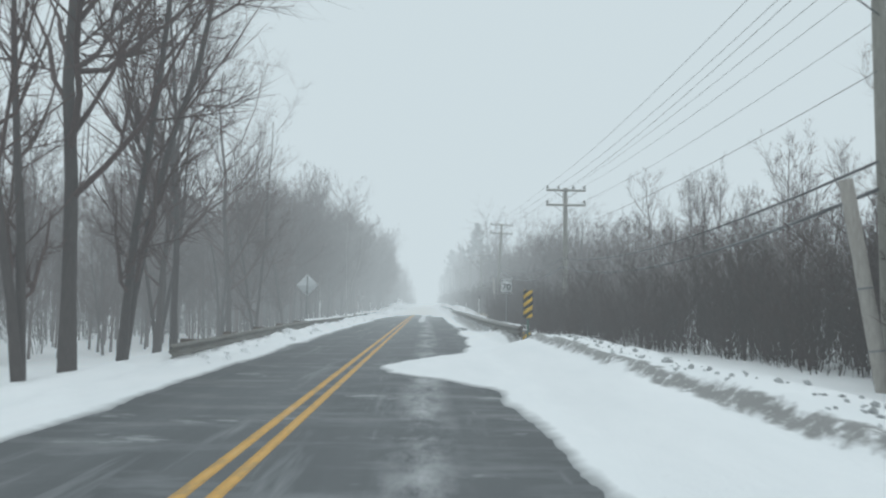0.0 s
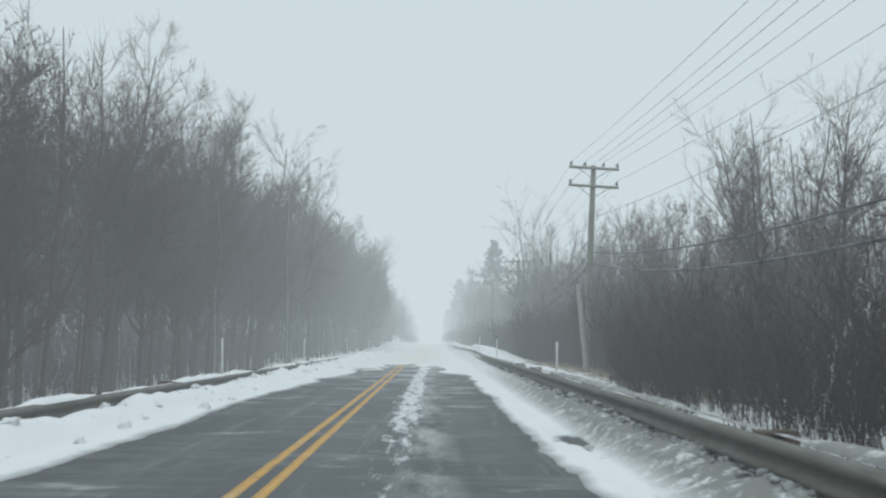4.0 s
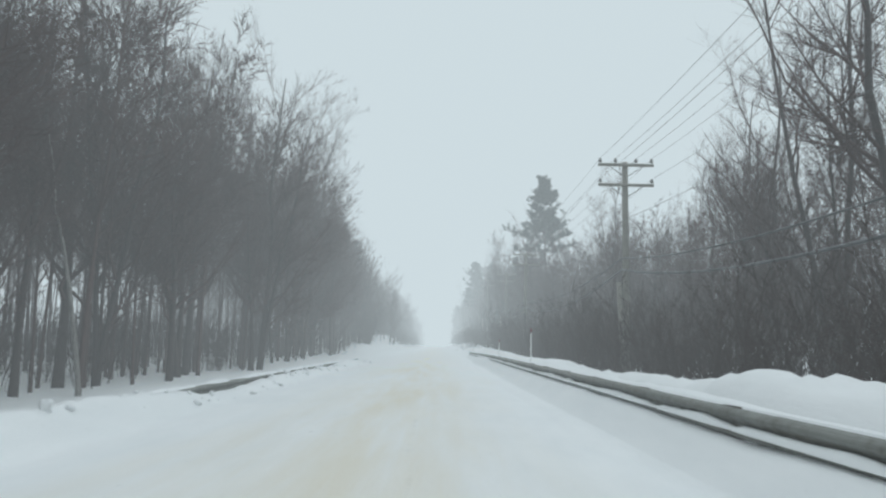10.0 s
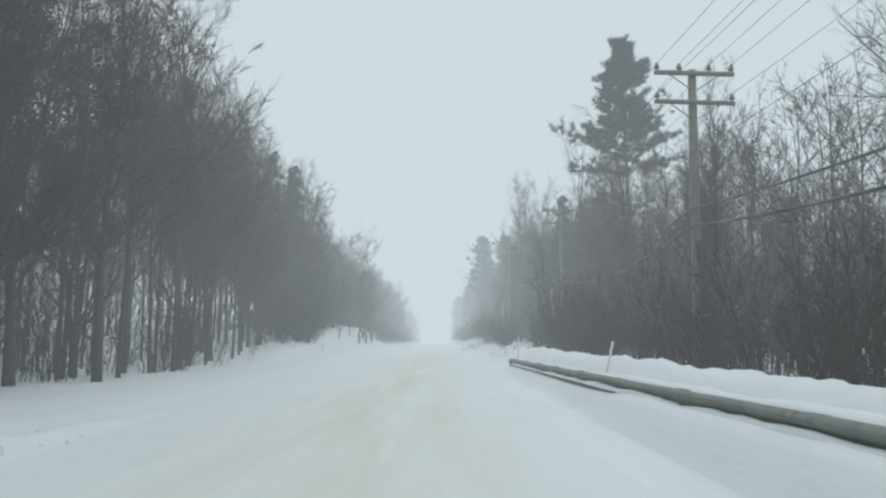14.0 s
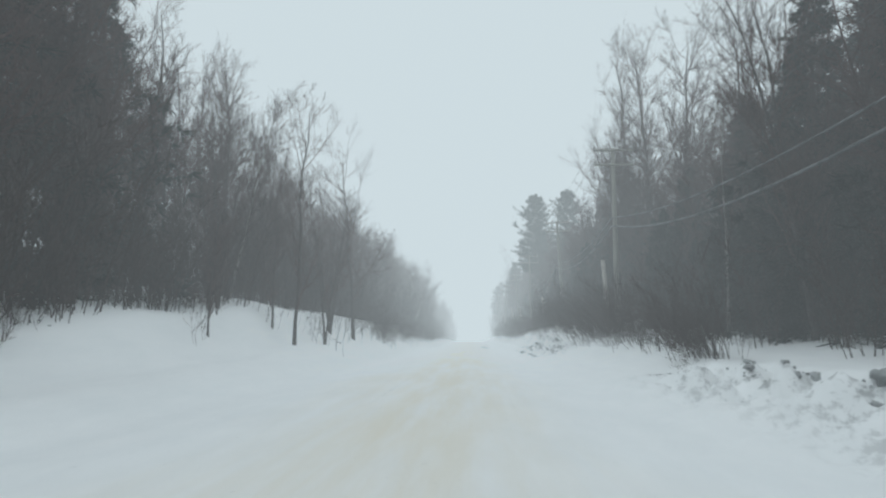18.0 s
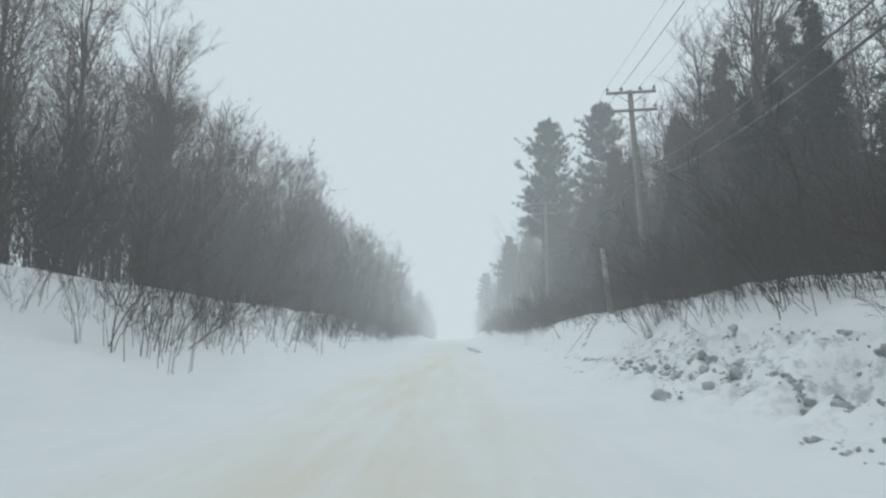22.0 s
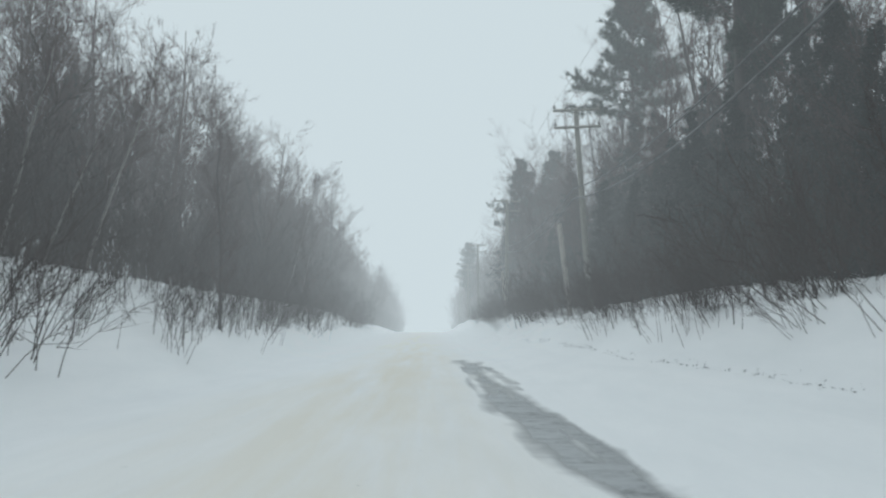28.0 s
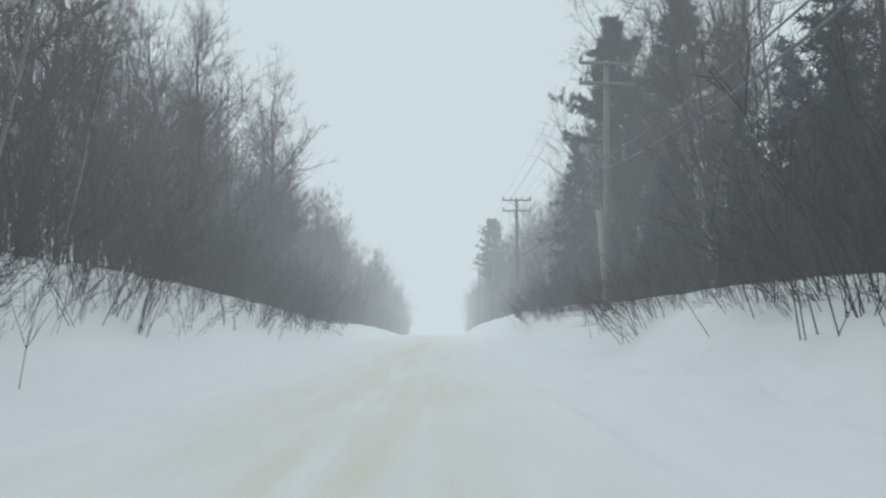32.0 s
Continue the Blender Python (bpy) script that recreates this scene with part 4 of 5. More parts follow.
def plant_edge():
    """The first trees of the wood, one by one."""
    rg = np.random.default_rng(5)
    for side in (-1, 1):
        y = -2.0
        while y < 385:
            y += rg.uniform(1.7, 3.3) * (1.7 if side > 0 and y > 250 else 1.0 if y < 345 else 1.6)
            H = skyline(y, side)
            x = side * (wood_edge(y, side) + rg.uniform(0, 2.8))
            if rg.uniform() < (0.95 if side < 0 and 55 < y < 195 else 0.7 if H > 12 else 0.35):
                kitset, base, nm = HARD[rg.integers(len(HARD))], 16.4, "bare_tree"
                lab = "tall bare grey hardwood tree standing in snow"
            else:
                kitset, base, nm = THIN[rg.integers(len(THIN))], 9.5, "young_tree"
                lab = "slender bare young tree at the edge of the wood"
                H = min(H, 10)
            s = H * rg.uniform(0.7, 1.06) / base
            tree(nm, kitset, x, y, s, rg.uniform(0, 360), lab, "tree", "trees along the road", (rg.normal() * 1.5, rg.normal() * 1.5))


def plant_single():
    """Trees that stand out by themselves."""
    lab = "large bare roadside tree with spreading limbs rising from the snow"
    for k, (x, y, s, kind, turn) in enumerate(((-7.45, 19.3, 0.85, 1, 20), (-7.55, 21.3, 1.1, 0, 140), (-7.65, 24.3, 1.0, 1, 200), (-8.3, 30.2, 0.8, 0, 260),
                                           (-10.2, 34.0, 0.75, 2, 10), (-10.0, 49.0, 0.80, 1, 120), (-12.5, 51.0, 0.85, 2, 300), (-11.0, 63.0, 0.9, 1, 40), (12.5, 75.6, 0.66, 2, 10), (11.6, 62.0, 0.5, 0, 70), (12.5, 138.7, 1.0, 1, 80),
                                           (11.0, 133.0, 1.0, 0, 200), (12.6, 128.0, 0.95, 2, 30), (12.0, 122.0, 0.8, 1, 150), (13.0, 145.0, 0.85, 0, 310), (-9.8, 32.6, 0.8, 0, 30), (-10.4, 45.2, 0.95, 0, 170), (12.0, 222.0, 1.05, 0, 60), (-7.6, 248.2, 0.72, 0, 220), (-9.0, 338.0, 0.62, 1, 20), (9.8, 369.4, 1.0, 0, 130), (13.0, 326.0, 1.05, 1, 60), (15.0, 333.0, 1.1, 2, 250), (13.5, 345.0, 1.1, 0, 300), (14.5, 352.0, 1.1, 1, 90), (12.0, 270.0, 0.92, 0, 40), (13.8, 374.0, 1.05, 0, 200))):
        tree("roadside_tree", OPEN[kind], x, y, s, turn, lab, "tree", "large roadside trees")
    lab = "tall straight bare hardwood with a thick dark trunk"
    for x, y, s, kind, turn in ((10.5, 252.5, 1.05, 7, 10), (11.0, 247.0, 1.05, 4, 130), (12.2, 361.0, 1.0, 7, 20), (11.3, 240.5, 1.0, 1, 60)):
        tree("roadside_tree", HARD[kind], x, y, s, turn, lab, "tree", "large roadside trees")
    lab = "clump of slender bare stems growing out of a snowy bank"
    for k, (x, y, s) in enumerate(((-7.2, 237.0, 0.8), (-8.05, 242.6, 1.0), (-8.6, 245.5, 0.8), (-9.4, 228.0, 0.7))):
        tree("stem_clump", CLUMPS[k % 2], x, y, s, 80 * k, lab, "tree", "stem clumps on the bank")
    lab = "slim dark young tree standing alone on the snowbank"
    for x, y, s, kind, turn in ((-7.4, 231.6, 0.95, 3, 10), (-8.25, 231.3, 0.6, 1, 90), (-9.4, 234.0, 0.8, 0, 200), (-8.9, 226.5, 0.5, 2, 40), (-8.3, 224.0, 0.45, 1, 0), (-7.4, 306.6, 0.7, 2, 120), (-7.3, 322.0, 0.8, 1, 250), (-7.2, 341.0, 0.75, 0, 30)):
        tree("bank_tree", THIN[kind], x, y, s, turn, lab, "tree", "trees on the bank")
    lab = "tall white pine with dark green layered branches"
    for x, y, top, kind, turn in ((13.85, 212.1, 22.3, 0, 0), (9.8, 318.3, 22.2, 1, 40), (14.0, 309.2, 21.2, 1, 200), (12.0, 338.8, 21.5, 0, 100), (9.7, 371.0, 17.5, 0, 10), (12.9, 369.0, 18.0, 0, 300), (8.4, 448.8, 17.2, 1, 80), (12.6, 296.0, 14.5, 2, 30)):
        z = ground_at(x, y)
        tree("white_pine", PINES[kind], x, y, (top - z) / 22.0, turn, lab, "pine tree", "white pines")
    lab = "dense dark evergreen in the shade of the wood"
    for x, y, h, kind, turn in ((11.4, 225.5, 13, 0, 0), (12.4, 221.5, 12, 1, 20), (12.0, 228, 10.5, 1, 50), (11.4, 231.5, 9.6, 0, 80), (12.5, 236, 9.5, 1, 90), (11.5, 240, 8, 0, 10), (12.8, 244, 9, 1, 0), (11.5, 256.5, 9.6, 1, 80), (12.6, 260, 11, 0, 120), (11.4, 264, 9, 1, 160), (12.4, 268, 10, 0, 30), (11.6, 272, 9, 1, 60), (13, 276, 12, 0, 200),
                                (12, 280, 10, 1, 240), (13, 284, 11, 0, 280), (11.6, 288, 9, 0, 20), (12.6, 292, 11, 1, 320), (11.5, 299, 9, 0, 0), (12.5, 303, 10, 1, 10), (11.4, 307, 9, 1, 40), (12.2, 311, 10, 0, 90), (11.3, 321, 10, 1, 20), (11.8, 326, 9, 0, 80), (11.2, 331, 9, 0, 120), (11.6, 336, 10, 1, 130), (11.2, 341, 9, 0, 140), (11.6, 345, 8, 1, 140), (10.8, 350.5, 10, 1, 180), (13, 358, 9, 1, 200), (9.3, 381, 11.5, 0, 30),
                                (-11.8, 219.5, 13, 0, 10), (-12.8, 216, 13.5, 1, 80), (-13.0, 225.5, 13, 1, 60), (-12.8, 252, 6.5, 1, 20), (-13.5, 257, 7, 0, 100), (-13, 322, 7, 1, 60)):
        tree("dark_evergreen", CEDARS[kind], x, y, h / 11.0, turn, lab, "evergreen tree", "dark evergreens")
    rg = np.random.default_rng(61)
    for y in np.arange(226, 362, 3.1):
        x, h = 14.6 + rg.uniform(-1.1, 1.3), np.interp(y, [226, 246, 254, 262, 275, 285, 300, 320, 362], [13, 11.5, 8.5, 8.0, 10, 9.5, 8, 6.5, 6.5]) * rg.uniform(0.65, 1.08)
        tree("dark_evergreen", CEDARS[rg.integers(2)], x, y + rg.uniform(-0.9, 0.9), h / 11.0, rg.uniform(0, 360), lab, "evergreen tree", "dark evergreens")
    lab = "low dark hemlock filling the edge of the wood"
    for y in np.arange(224, 372, 1.25):
        x, h = 10.2 + rg.uniform(-0.8, 1.8), rg.uniform(3.6, 7.2)
        tree("hemlock", CEDARS[rg.integers(2)], x, y + rg.uniform(-0.5, 0.5), h / 11.0, rg.uniform(0, 360), lab, "evergreen tree", "low hemlocks")
    lab = "leaning white-barked birch at the top of the bank"
    for x, y, s, kind, turn, ln in ((-9.9, 310.0, 0.75, 0, 0, 16), (-9.6, 312.2, 0.62, 1, 50, 18), (-9.3, 313.6, 0.5, 0, 120, 14), (-9.1, 315.4, 0.68, 1, 200, 10), (-9.8, 346.5, 0.9, 0, 10, 20), (-9.2, 349.0, 0.6, 1, 10, 18),
                                    (-11.0, 106.3, 1.4, 0, 30, 2), (-11.15, 106.9, 1.25, 1, 100, 10), (-12.6, 93.0, 1.2, 1, 80, 1), (-10.3, 232.0, 0.85, 0, 60, 12), (-11.6, 140.0, 1.1, 1, 10, -4), (9.4, 229.0, 0.9, 0, 0, 4)):
        m = pose(x, y, ground_at(x, y), 0, ln, 0) @ pose(0, 0, 0, 0, 0, turn)
        ob = tree("birch", BIRCHES[kind], x, y, s, turn, lab, "birch tree", "birches")
        ob.matrix_basis = m @ Matrix.Diagonal((s, s, s, 1))


plant_edge()
plant_single()


def joined(name, sources, places, material, label, category):
    """Many far plants in one mesh: sources are gathered shapes, places rows of (source, x, y, z, scale, turn)."""
    g = Geo()
    data = [s.arrays() for s in sources]
    for k, x, y, z, s, a in places:
        co, q, t = data[k]
        c, si = math.cos(a), math.sin(a)
        v = np.stack((co[:, 0] * c - co[:, 1] * si, co[:, 0] * si + co[:, 1] * c, co[:, 2]), -1) * s + (x, y, z)
        g.add(v, q, t)
    ob = new(name, g.mesh(name, material))
    return tagged(ob, label, category, kind="stuff")


def far_tree(seed, H, r, limbs, twigs, low=0.2, stem=0.10):
    t, c = hardwood(seed, H, stem, low, limbs, 6, twigs, 0.29, 1, 0.04, 42, r, False)
    c.add(t.v[0], t.q[0])
    return c


def plant_depths():
    rg = np.random.default_rng(8)
    far = [far_tree(700 + k, 16, 0.014, 18, 9) for k in range(4)] + [far_tree(720 + k, 16, 0.026, 16, 8) for k in range(4)] + [far_tree(740 + k, 16, 0.024, 17, 8, 0.32, 0.08) for k in range(4)]
    for side, name in ((-1, "woods_west"), (1, "woods_east")):
        rows = []
        y = -4.0
        while y < 570:
            y += 1.7 if y < 430 else 2.6
            for k, back in enumerate(((1.8, 3.6, 6.0, 10.0, 16.0, 23.0)[:6 if y < 195 else 4] if side < 0 else (1.8, 4.0, 7.0, 11.0)) if y < 430 else (0.5, 3.0, 6.0)):
                if rg.uniform() < (0.5 if side > 0 and 248 < y < 400 else 0.12):
                    continue
                yy = y + rg.uniform(-1.2, 1.2)
                x = side * (wood_edge(yy, side) + back + rg.uniform(-1.4, 1.4))
                tall = rg.uniform(0.70, 1.02) if k == 0 else rg.uniform(0.58, 0.92)
                if side < 0 and y < 55 and k > 3 and rg.uniform() < 0.3:
                    continue
                rows.append((rg.integers(4) + (8 if side < 0 and 112 < y < 200 else 4 if k else 0), x, yy, ground_at(x, yy), skyline(y, side) * tall / 16, rg.uniform(0, 6.28)))
        if side < 0:
            for y in np.arange(-2, 205, 3.3):
                for back in (33, 46):
                    yy, x = y + rg.uniform(-1.5, 1.5), -(wood_edge(y, side) + back + rg.uniform(-4, 4))
                    rows.append((rg.integers(4) + 4, x, yy, ground_at(x, yy), skyline(y, side) * rg.uniform(0.7, 0.95) / 16, rg.uniform(0, 6.28)))
        joined(name, far, rows, TWIG, "dense bare winter woods fading into blowing snow", "woods")
    thick = [bush(600 + k, 3.6, 8, 8, 5, 0.42, 2.1, 0.9, 0.08) for k in range(5)]
    for side, name in ((-1, "undergrowth_west"), (1, "undergrowth_east")):
        rows = []
        for y in np.concatenate((np.arange(-4, 400, 0.9), np.arange(400, 560, 2.0))):
            many = np.interp(y, [60, 100, 125], [7.5, 6.4, 3.0]) if side > 0 else (0.06 if y < 165 else (0.6 if y < 205 else 2.4))
            if side > 0 and y > 215:
                many = 1.2
            for k in range(int(many + rg.uniform())):
                e = wood_edge(y, side) - (1.1 if y > 205 else (np.interp(y, [26, 34, 62, 72, 80, 94, 100, 108], [3.6, 7.2, 7.3, 6.4, 3.6, 3.8, 5.4, 4.8]) if side > 0 else -1.0))
                yy = y + rg.uniform(-1, 1)
                x = side * (e + abs(rg.normal()) * (1.6 if y > 205 else 2.4))
                size = rg.uniform(0.6, 1.6) * (1.0 if side > 0 else 0.9)
                if side > 0 and y > 215:
                    size *= 0.8
                if side > 0 and y < 200:
                    size *= np.interp(abs(x), [4.6, 6, 8, 11], [0.30, 0.5, 0.75, 0.95]) * np.interp(y, [60, 90], [0.85, 1.0])
                rows.append((rg.integers(5), x, yy, ground_at(x, yy), size, rg.uniform(0, 6.28)))
        for y in np.arange(-4, 230, 1.6):
            for back in ((11, 17, 25) if side < 0 and 52 < y < 128 else (17, 25) if side < 0 else (5, 11)):
                yy = y + rg.uniform(-1, 1)
                x = side * (wood_edge(y, side) + back + rg.uniform(-2, 2))
                rows.append((rg.integers(5), x, yy, ground_at(x, yy), rg.uniform(1.2, 2.2) * (np.interp(y, [50, 70, 125, 150, 168], [0.5, 0.8, 0.72, 0.6, 0.4]) if side < 0 and y < 200 else 1.0 if y > 90 else 0.8), rg.uniform(0, 6.28)))
        if side < 0:
            for y in np.arange(72, 185, 0.8):
                for back in (3.5, 7.0, 11.0):
                    yy, x = y + rg.uniform(-0.6, 0.6), -(wood_edge(y, side) + back + rg.uniform(-1.5, 1.5))
                    rows.append((rg.integers(5), x, yy, ground_at(x, yy), rg.uniform(0.55, 1.2) * np.interp(y, [72, 92, 185], [0.4, 1.0, 0.8]), rg.uniform(0, 6.28)))
        joined(name, thick, [r for r in rows if r[2] < 205], BRUSH, "tangled leafless brush growing along the verge", "brush")
        # same brush shapes as the verge, with shade put into a darker bark
        joined("thicket" + name[11:], thick, [r for r in rows if r[2] >= 205], STEM, "leafless thicket on top of the snowbank, bark darkened for shade", "brush")


def plant_saplings():
    """Thin stems standing in the snow of the banks."""
    rg = np.random.default_rng(21)
    shapes = [bush(620 + k, 2.4, 1 + k % 3, 8, 4, 0.30, 0.9, (0.42, 0.52, 0.68)[k % 3], 0.2 + 0.08 * (k % 3)) for k in range(6)]
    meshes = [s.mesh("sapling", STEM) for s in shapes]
    rest = Geo()
    count = 0
    for side in (-1, 1):
        y = 178.0 if side < 0 else 222.0
        while y < 385:
            sparse = side < 0 and y < 252
            y += rg.gamma(1.6, 0.31) * (2.6 if sparse and y > 205 else 1.7 if sparse else 0.8 if side < 0 else np.interp(y, [238, 244, 256, 264, 270, 290, 298, 325, 335], [0.9, 0.6, 0.5, 0.5, 1.8, 1.0, 0.65, 0.65, 1.05]))
            d = 6.6 + (1.4 if y < 236 else 0.0) + rg.uniform() ** 0.75 * 2.9 if side < 0 else (6.1 if y < 256 else 5.8) + rg.uniform() ** 0.9 * 1.9
            tall = rg.uniform(0.5, 1.05) + (0.5 if rg.uniform() < 0.16 else 0.0)
            sway, nod = rg.normal() * 9 - (20 if side > 0 else -10), rg.normal() * 9
            for k in range(1 + rg.poisson(1.6 if sparse else 4.0 if side < 0 else 5.6 if y < 265 else 4.4)):
                x, yy = side * (d + rg.normal() * 0.28), y + rg.normal() * 0.42
                j = rg.integers(6)
                m = pose(x, yy, ground_at(x, yy), nod + rg.normal() * 9, sway + rg.normal() * (11 if rg.uniform() < 0.85 else 22), 0) @ pose(0, 0, 0, 0, 0, rg.uniform(0, 360)) @ Matrix.Scale(tall * rg.uniform(0.6, 1.2), 4)
                count += 1
                if count % 13 == 0:
                    ob = new("sapling", meshes[j])
                    ob.matrix_basis = m
                    tagged(ob, "thin leafless sapling poking out of a snowbank", "sapling", "saplings on the banks")
                else:
                    v, q, t = shapes[j].arrays()
                    mm = np.array(m)
                    rest.add(v @ mm[:3, :3].T + mm[:3, 3], q, t)
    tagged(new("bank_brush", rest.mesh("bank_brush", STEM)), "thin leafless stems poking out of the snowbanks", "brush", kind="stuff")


plant_depths()
plant_saplings()


# ================= power line =================
# place across and along the road, height of the top
POLES = [(8.2, 18.5, 8.3), (8.2, 49.8, 8.45), (7.74, 84.2, 9.95), (7.72, 115.7, 8.8), (8.0, 147.2, 9.47), (7.62, 180.6, 9.52), (8.5, 209.5, 10.5), (8.5, 245.4, 12.75), (8.55, 276.05, 13.1), (7.9, 304.9, 12.8),
         (7.5, 332.5, 12.5), (7.1, 361.8, 12.7), (6.5, 392.6, 12.05), (6.9, 424, 12), (6.9, 456, 12)]
POLE_TOP = 9.6


def build_pole():
    ob = thing("utility_pole", pose(0, 0, 0), "weathered grey wooden utility pole with two crossarms and insulators", "utility pole", "poles of the power line")
    g = tube(Geo(), [(0, 0, -1.5), (0, 0, 3), (0, 0, 7), (0, 0, POLE_TOP)], [0.17, 0.155, 0.135, 0.12], 10)
    part("shaft", g, POLE_WOOD, ob, smooth=True)
    for z, pins in ((POLE_TOP - 0.16, (-1.12, -0.45, 0.45, 1.12)), (POLE_TOP - 1.05, (-1.12, 1.12))):
        arm = part("crossarm", box(Geo(), -1.2, 1.2, -0.235, -0.125, z - 0.06, z + 0.06, 0.008), POLE_WOOD, ob)
        for sx in (-1, 1):
            part("brace", tube(Geo(), [(sx * 0.72, -0.17, z - 0.06), (sx * 0.09, -0.15, z - 0.5)], 0.016, 5), WIRE, ob)
        for x in pins:
            g = tube(Geo(), [(x, -0.18, z + 0.05), (x, -0.18, z + 0.12), (x, -0.18, z + 0.121), (x, -0.18, z + 0.19), (x, -0.18, z + 0.2), (x, -0.18, z + 0.27), (x, -0.18, z + 0.29)],
                     [0.015, 0.015, 0.085, 0.075, 0.06, 0.055, 0.03], 8)
            part("insulator", g, GLASSY, arm, smooth=True)
    return ob


POLE = build_pole()
bpy.context.view_layer.update()
for k, (x, y, top) in enumerate(POLES):
    lean = 2.7 if k == 2 else -2.0 if k == 3 else -2.7 if k == 8 else -3.2 if k == 10 else 0.5 * (k % 3 - 1)
    m = pose(x - POLE_TOP * math.sin(radians(lean)), y, top - POLE_TOP, 0, lean, 1.5 * (k % 2))
    if k == 0:
        POLE.matrix_basis = m
    else:
        copy_thing(POLE, m)


def wire(name, dx, dz, radius, sag, material, label, group):
    pts = []
    for (xa, ya, za), (xb, yb, zb) in zip(POLES[:-1], POLES[1:]):
        for t in np.linspace(0, 1, 13)[:-1]:
            s = sag * (1 + 0.15 * math.sin(ya * 1.7 + dx * 9))
            pts.append((xa + (xb - xa) * t + dx, ya + (yb - ya) * t - 0.18, za + (zb - za) * t + dz - s * 4 * t * (1 - t)))
    g = tube(Geo(), pts, radius, 5, False)
    tagged(new(name, g.mesh(name, material)), label, "wire", group)


for x in (-1.12, -0.45, 0.45, 1.12):
    wire("power_wire", x, 0.12, 0.007, 0.3, WIRE, "thin bare overhead power wire strung between poles", "overhead wires")
for x in (-1.12, 1.12):
    wire("power_wire", x, -0.77, 0.007, 0.35, WIRE, "thin bare overhead power wire strung between poles", "overhead wires")
wire("neutral_wire", -0.16, -2.6, 0.008, 0.35, WIRE, "thin neutral wire fixed to the side of the poles", "overhead wires")
wire("telephone_cable", -0.2, -4.25, 0.030, 0.75, CABLE, "thick black telephone cable slung below the power wires", "telephone cables")
wire("telephone_cable", -0.22, -4.75, 0.042, 0.95, CABLE, "heavy sagging telephone cable bundle crusted with snow", "telephone cables")


def stub_post(foot, head, r, material, label):
    ob = thing("stub_pole", pose(*foot), label, "pole", "short poles beside the power line")
    d = Vector(head) - Vector(foot)
    P = [tuple(d * t) for t in (-0.25, 0, 0.5, 1.0)]
    part("shaft", tube(Geo(), P, [r * 1.1, r * 1.05, r, r * 0.92], 10), material, ob, smooth=True)
    for t in (0.3, 0.55):
        c = d * t
        part("band", tube(Geo(), [tuple(c + d * 0.0), tuple(c + d * 0.008)], r * 1.07, 10), POST, ob, "thin steel band")


for foot, head, r, mat in (((7.9, 18.0, -0.6), (7.4, 18.3, 3.7), 0.13, STUB_WOOD), ((7.2, 83.6, -0.3), (6.9, 84.0, 4.15), 0.115, STUB_WOOD), ((8.05, 116.6, -0.5), (7.6, 117.0, 3.75), 0.13, STUB_WOOD), ((7.8, 146.9, -0.3), (7.68, 147.1, 4.19), 0.12, POLE_WOOD),
                           ((7.6, 179.7, -0.4), (7.41, 179.9, 4.24), 0.12, BARK), ((8.0, 209.0, 0.6), (7.8, 209.2, 5.0), 0.12, STUB_WOOD), ((7.85, 244.6, 1.4), (7.66, 245.0, 5.92), 0.13, STUB_WOOD), ((7.2, 275.4, 2.0), (6.9, 275.7, 5.37), 0.13, STUB_WOOD),
                           ((6.85, 304.4, 1.6), (6.49, 304.7, 5.44), 0.14, STUB_WOOD), ((7.3, 333.7, 2.0), (6.86, 334.0, 6.7), 0.14, STUB_WOOD), ((6.9, 361.2, 2.0), (6.6, 361.4, 6.2), 0.14, STUB_WOOD)):
    stub_post(foot, head, r, mat, "short leaning pale wooden pole propping the cables" if mat is STUB_WOOD else "short weathered wooden pole beside the power line")


# ================= guard rails =================
def rail_beam(y0, y1, line, face, shift):
    """One W-beam length swept along its line; face is +1 if it looks towards +x."""
    prof = [(0.0, 0.0), (0.035, -0.012), (0.085, -0.045), (0.085, -0.085), (0.02, -0.125), (0.005, -0.155), (0.02, -0.185), (0.085, -0.225), (0.085, -0.265), (0.035, -0.298), (0.0, -0.31)]
    ys = np.linspace(y0, y1, 5)
    g = Geo()
    V = []
    for y in ys:
        x, z = (float(v) + shift for v in line(y))
        V += [(x + face * a, y, z + b) for a, b in prof] + [(x + face * (a - 0.006), y, z + b) for a, b in prof]
    n = len(prof)
    Q = []
    for k in range(len(ys) - 1):
        o, p = k * 2 * n, (k + 1) * 2 * n
        for j in range(n - 1):
            Q.append((o + j, p + j, p + j + 1, o + j + 1))
            Q.append((o + n + j + 1, p + n + j + 1, p + n + j, o + n + j))
        Q.append((o, o + n, p + n, p)), Q.append((o + n - 1, p + n - 1, p + 2 * n - 1, o + 2 * n - 1))
    g.add(V, Q)
    return g


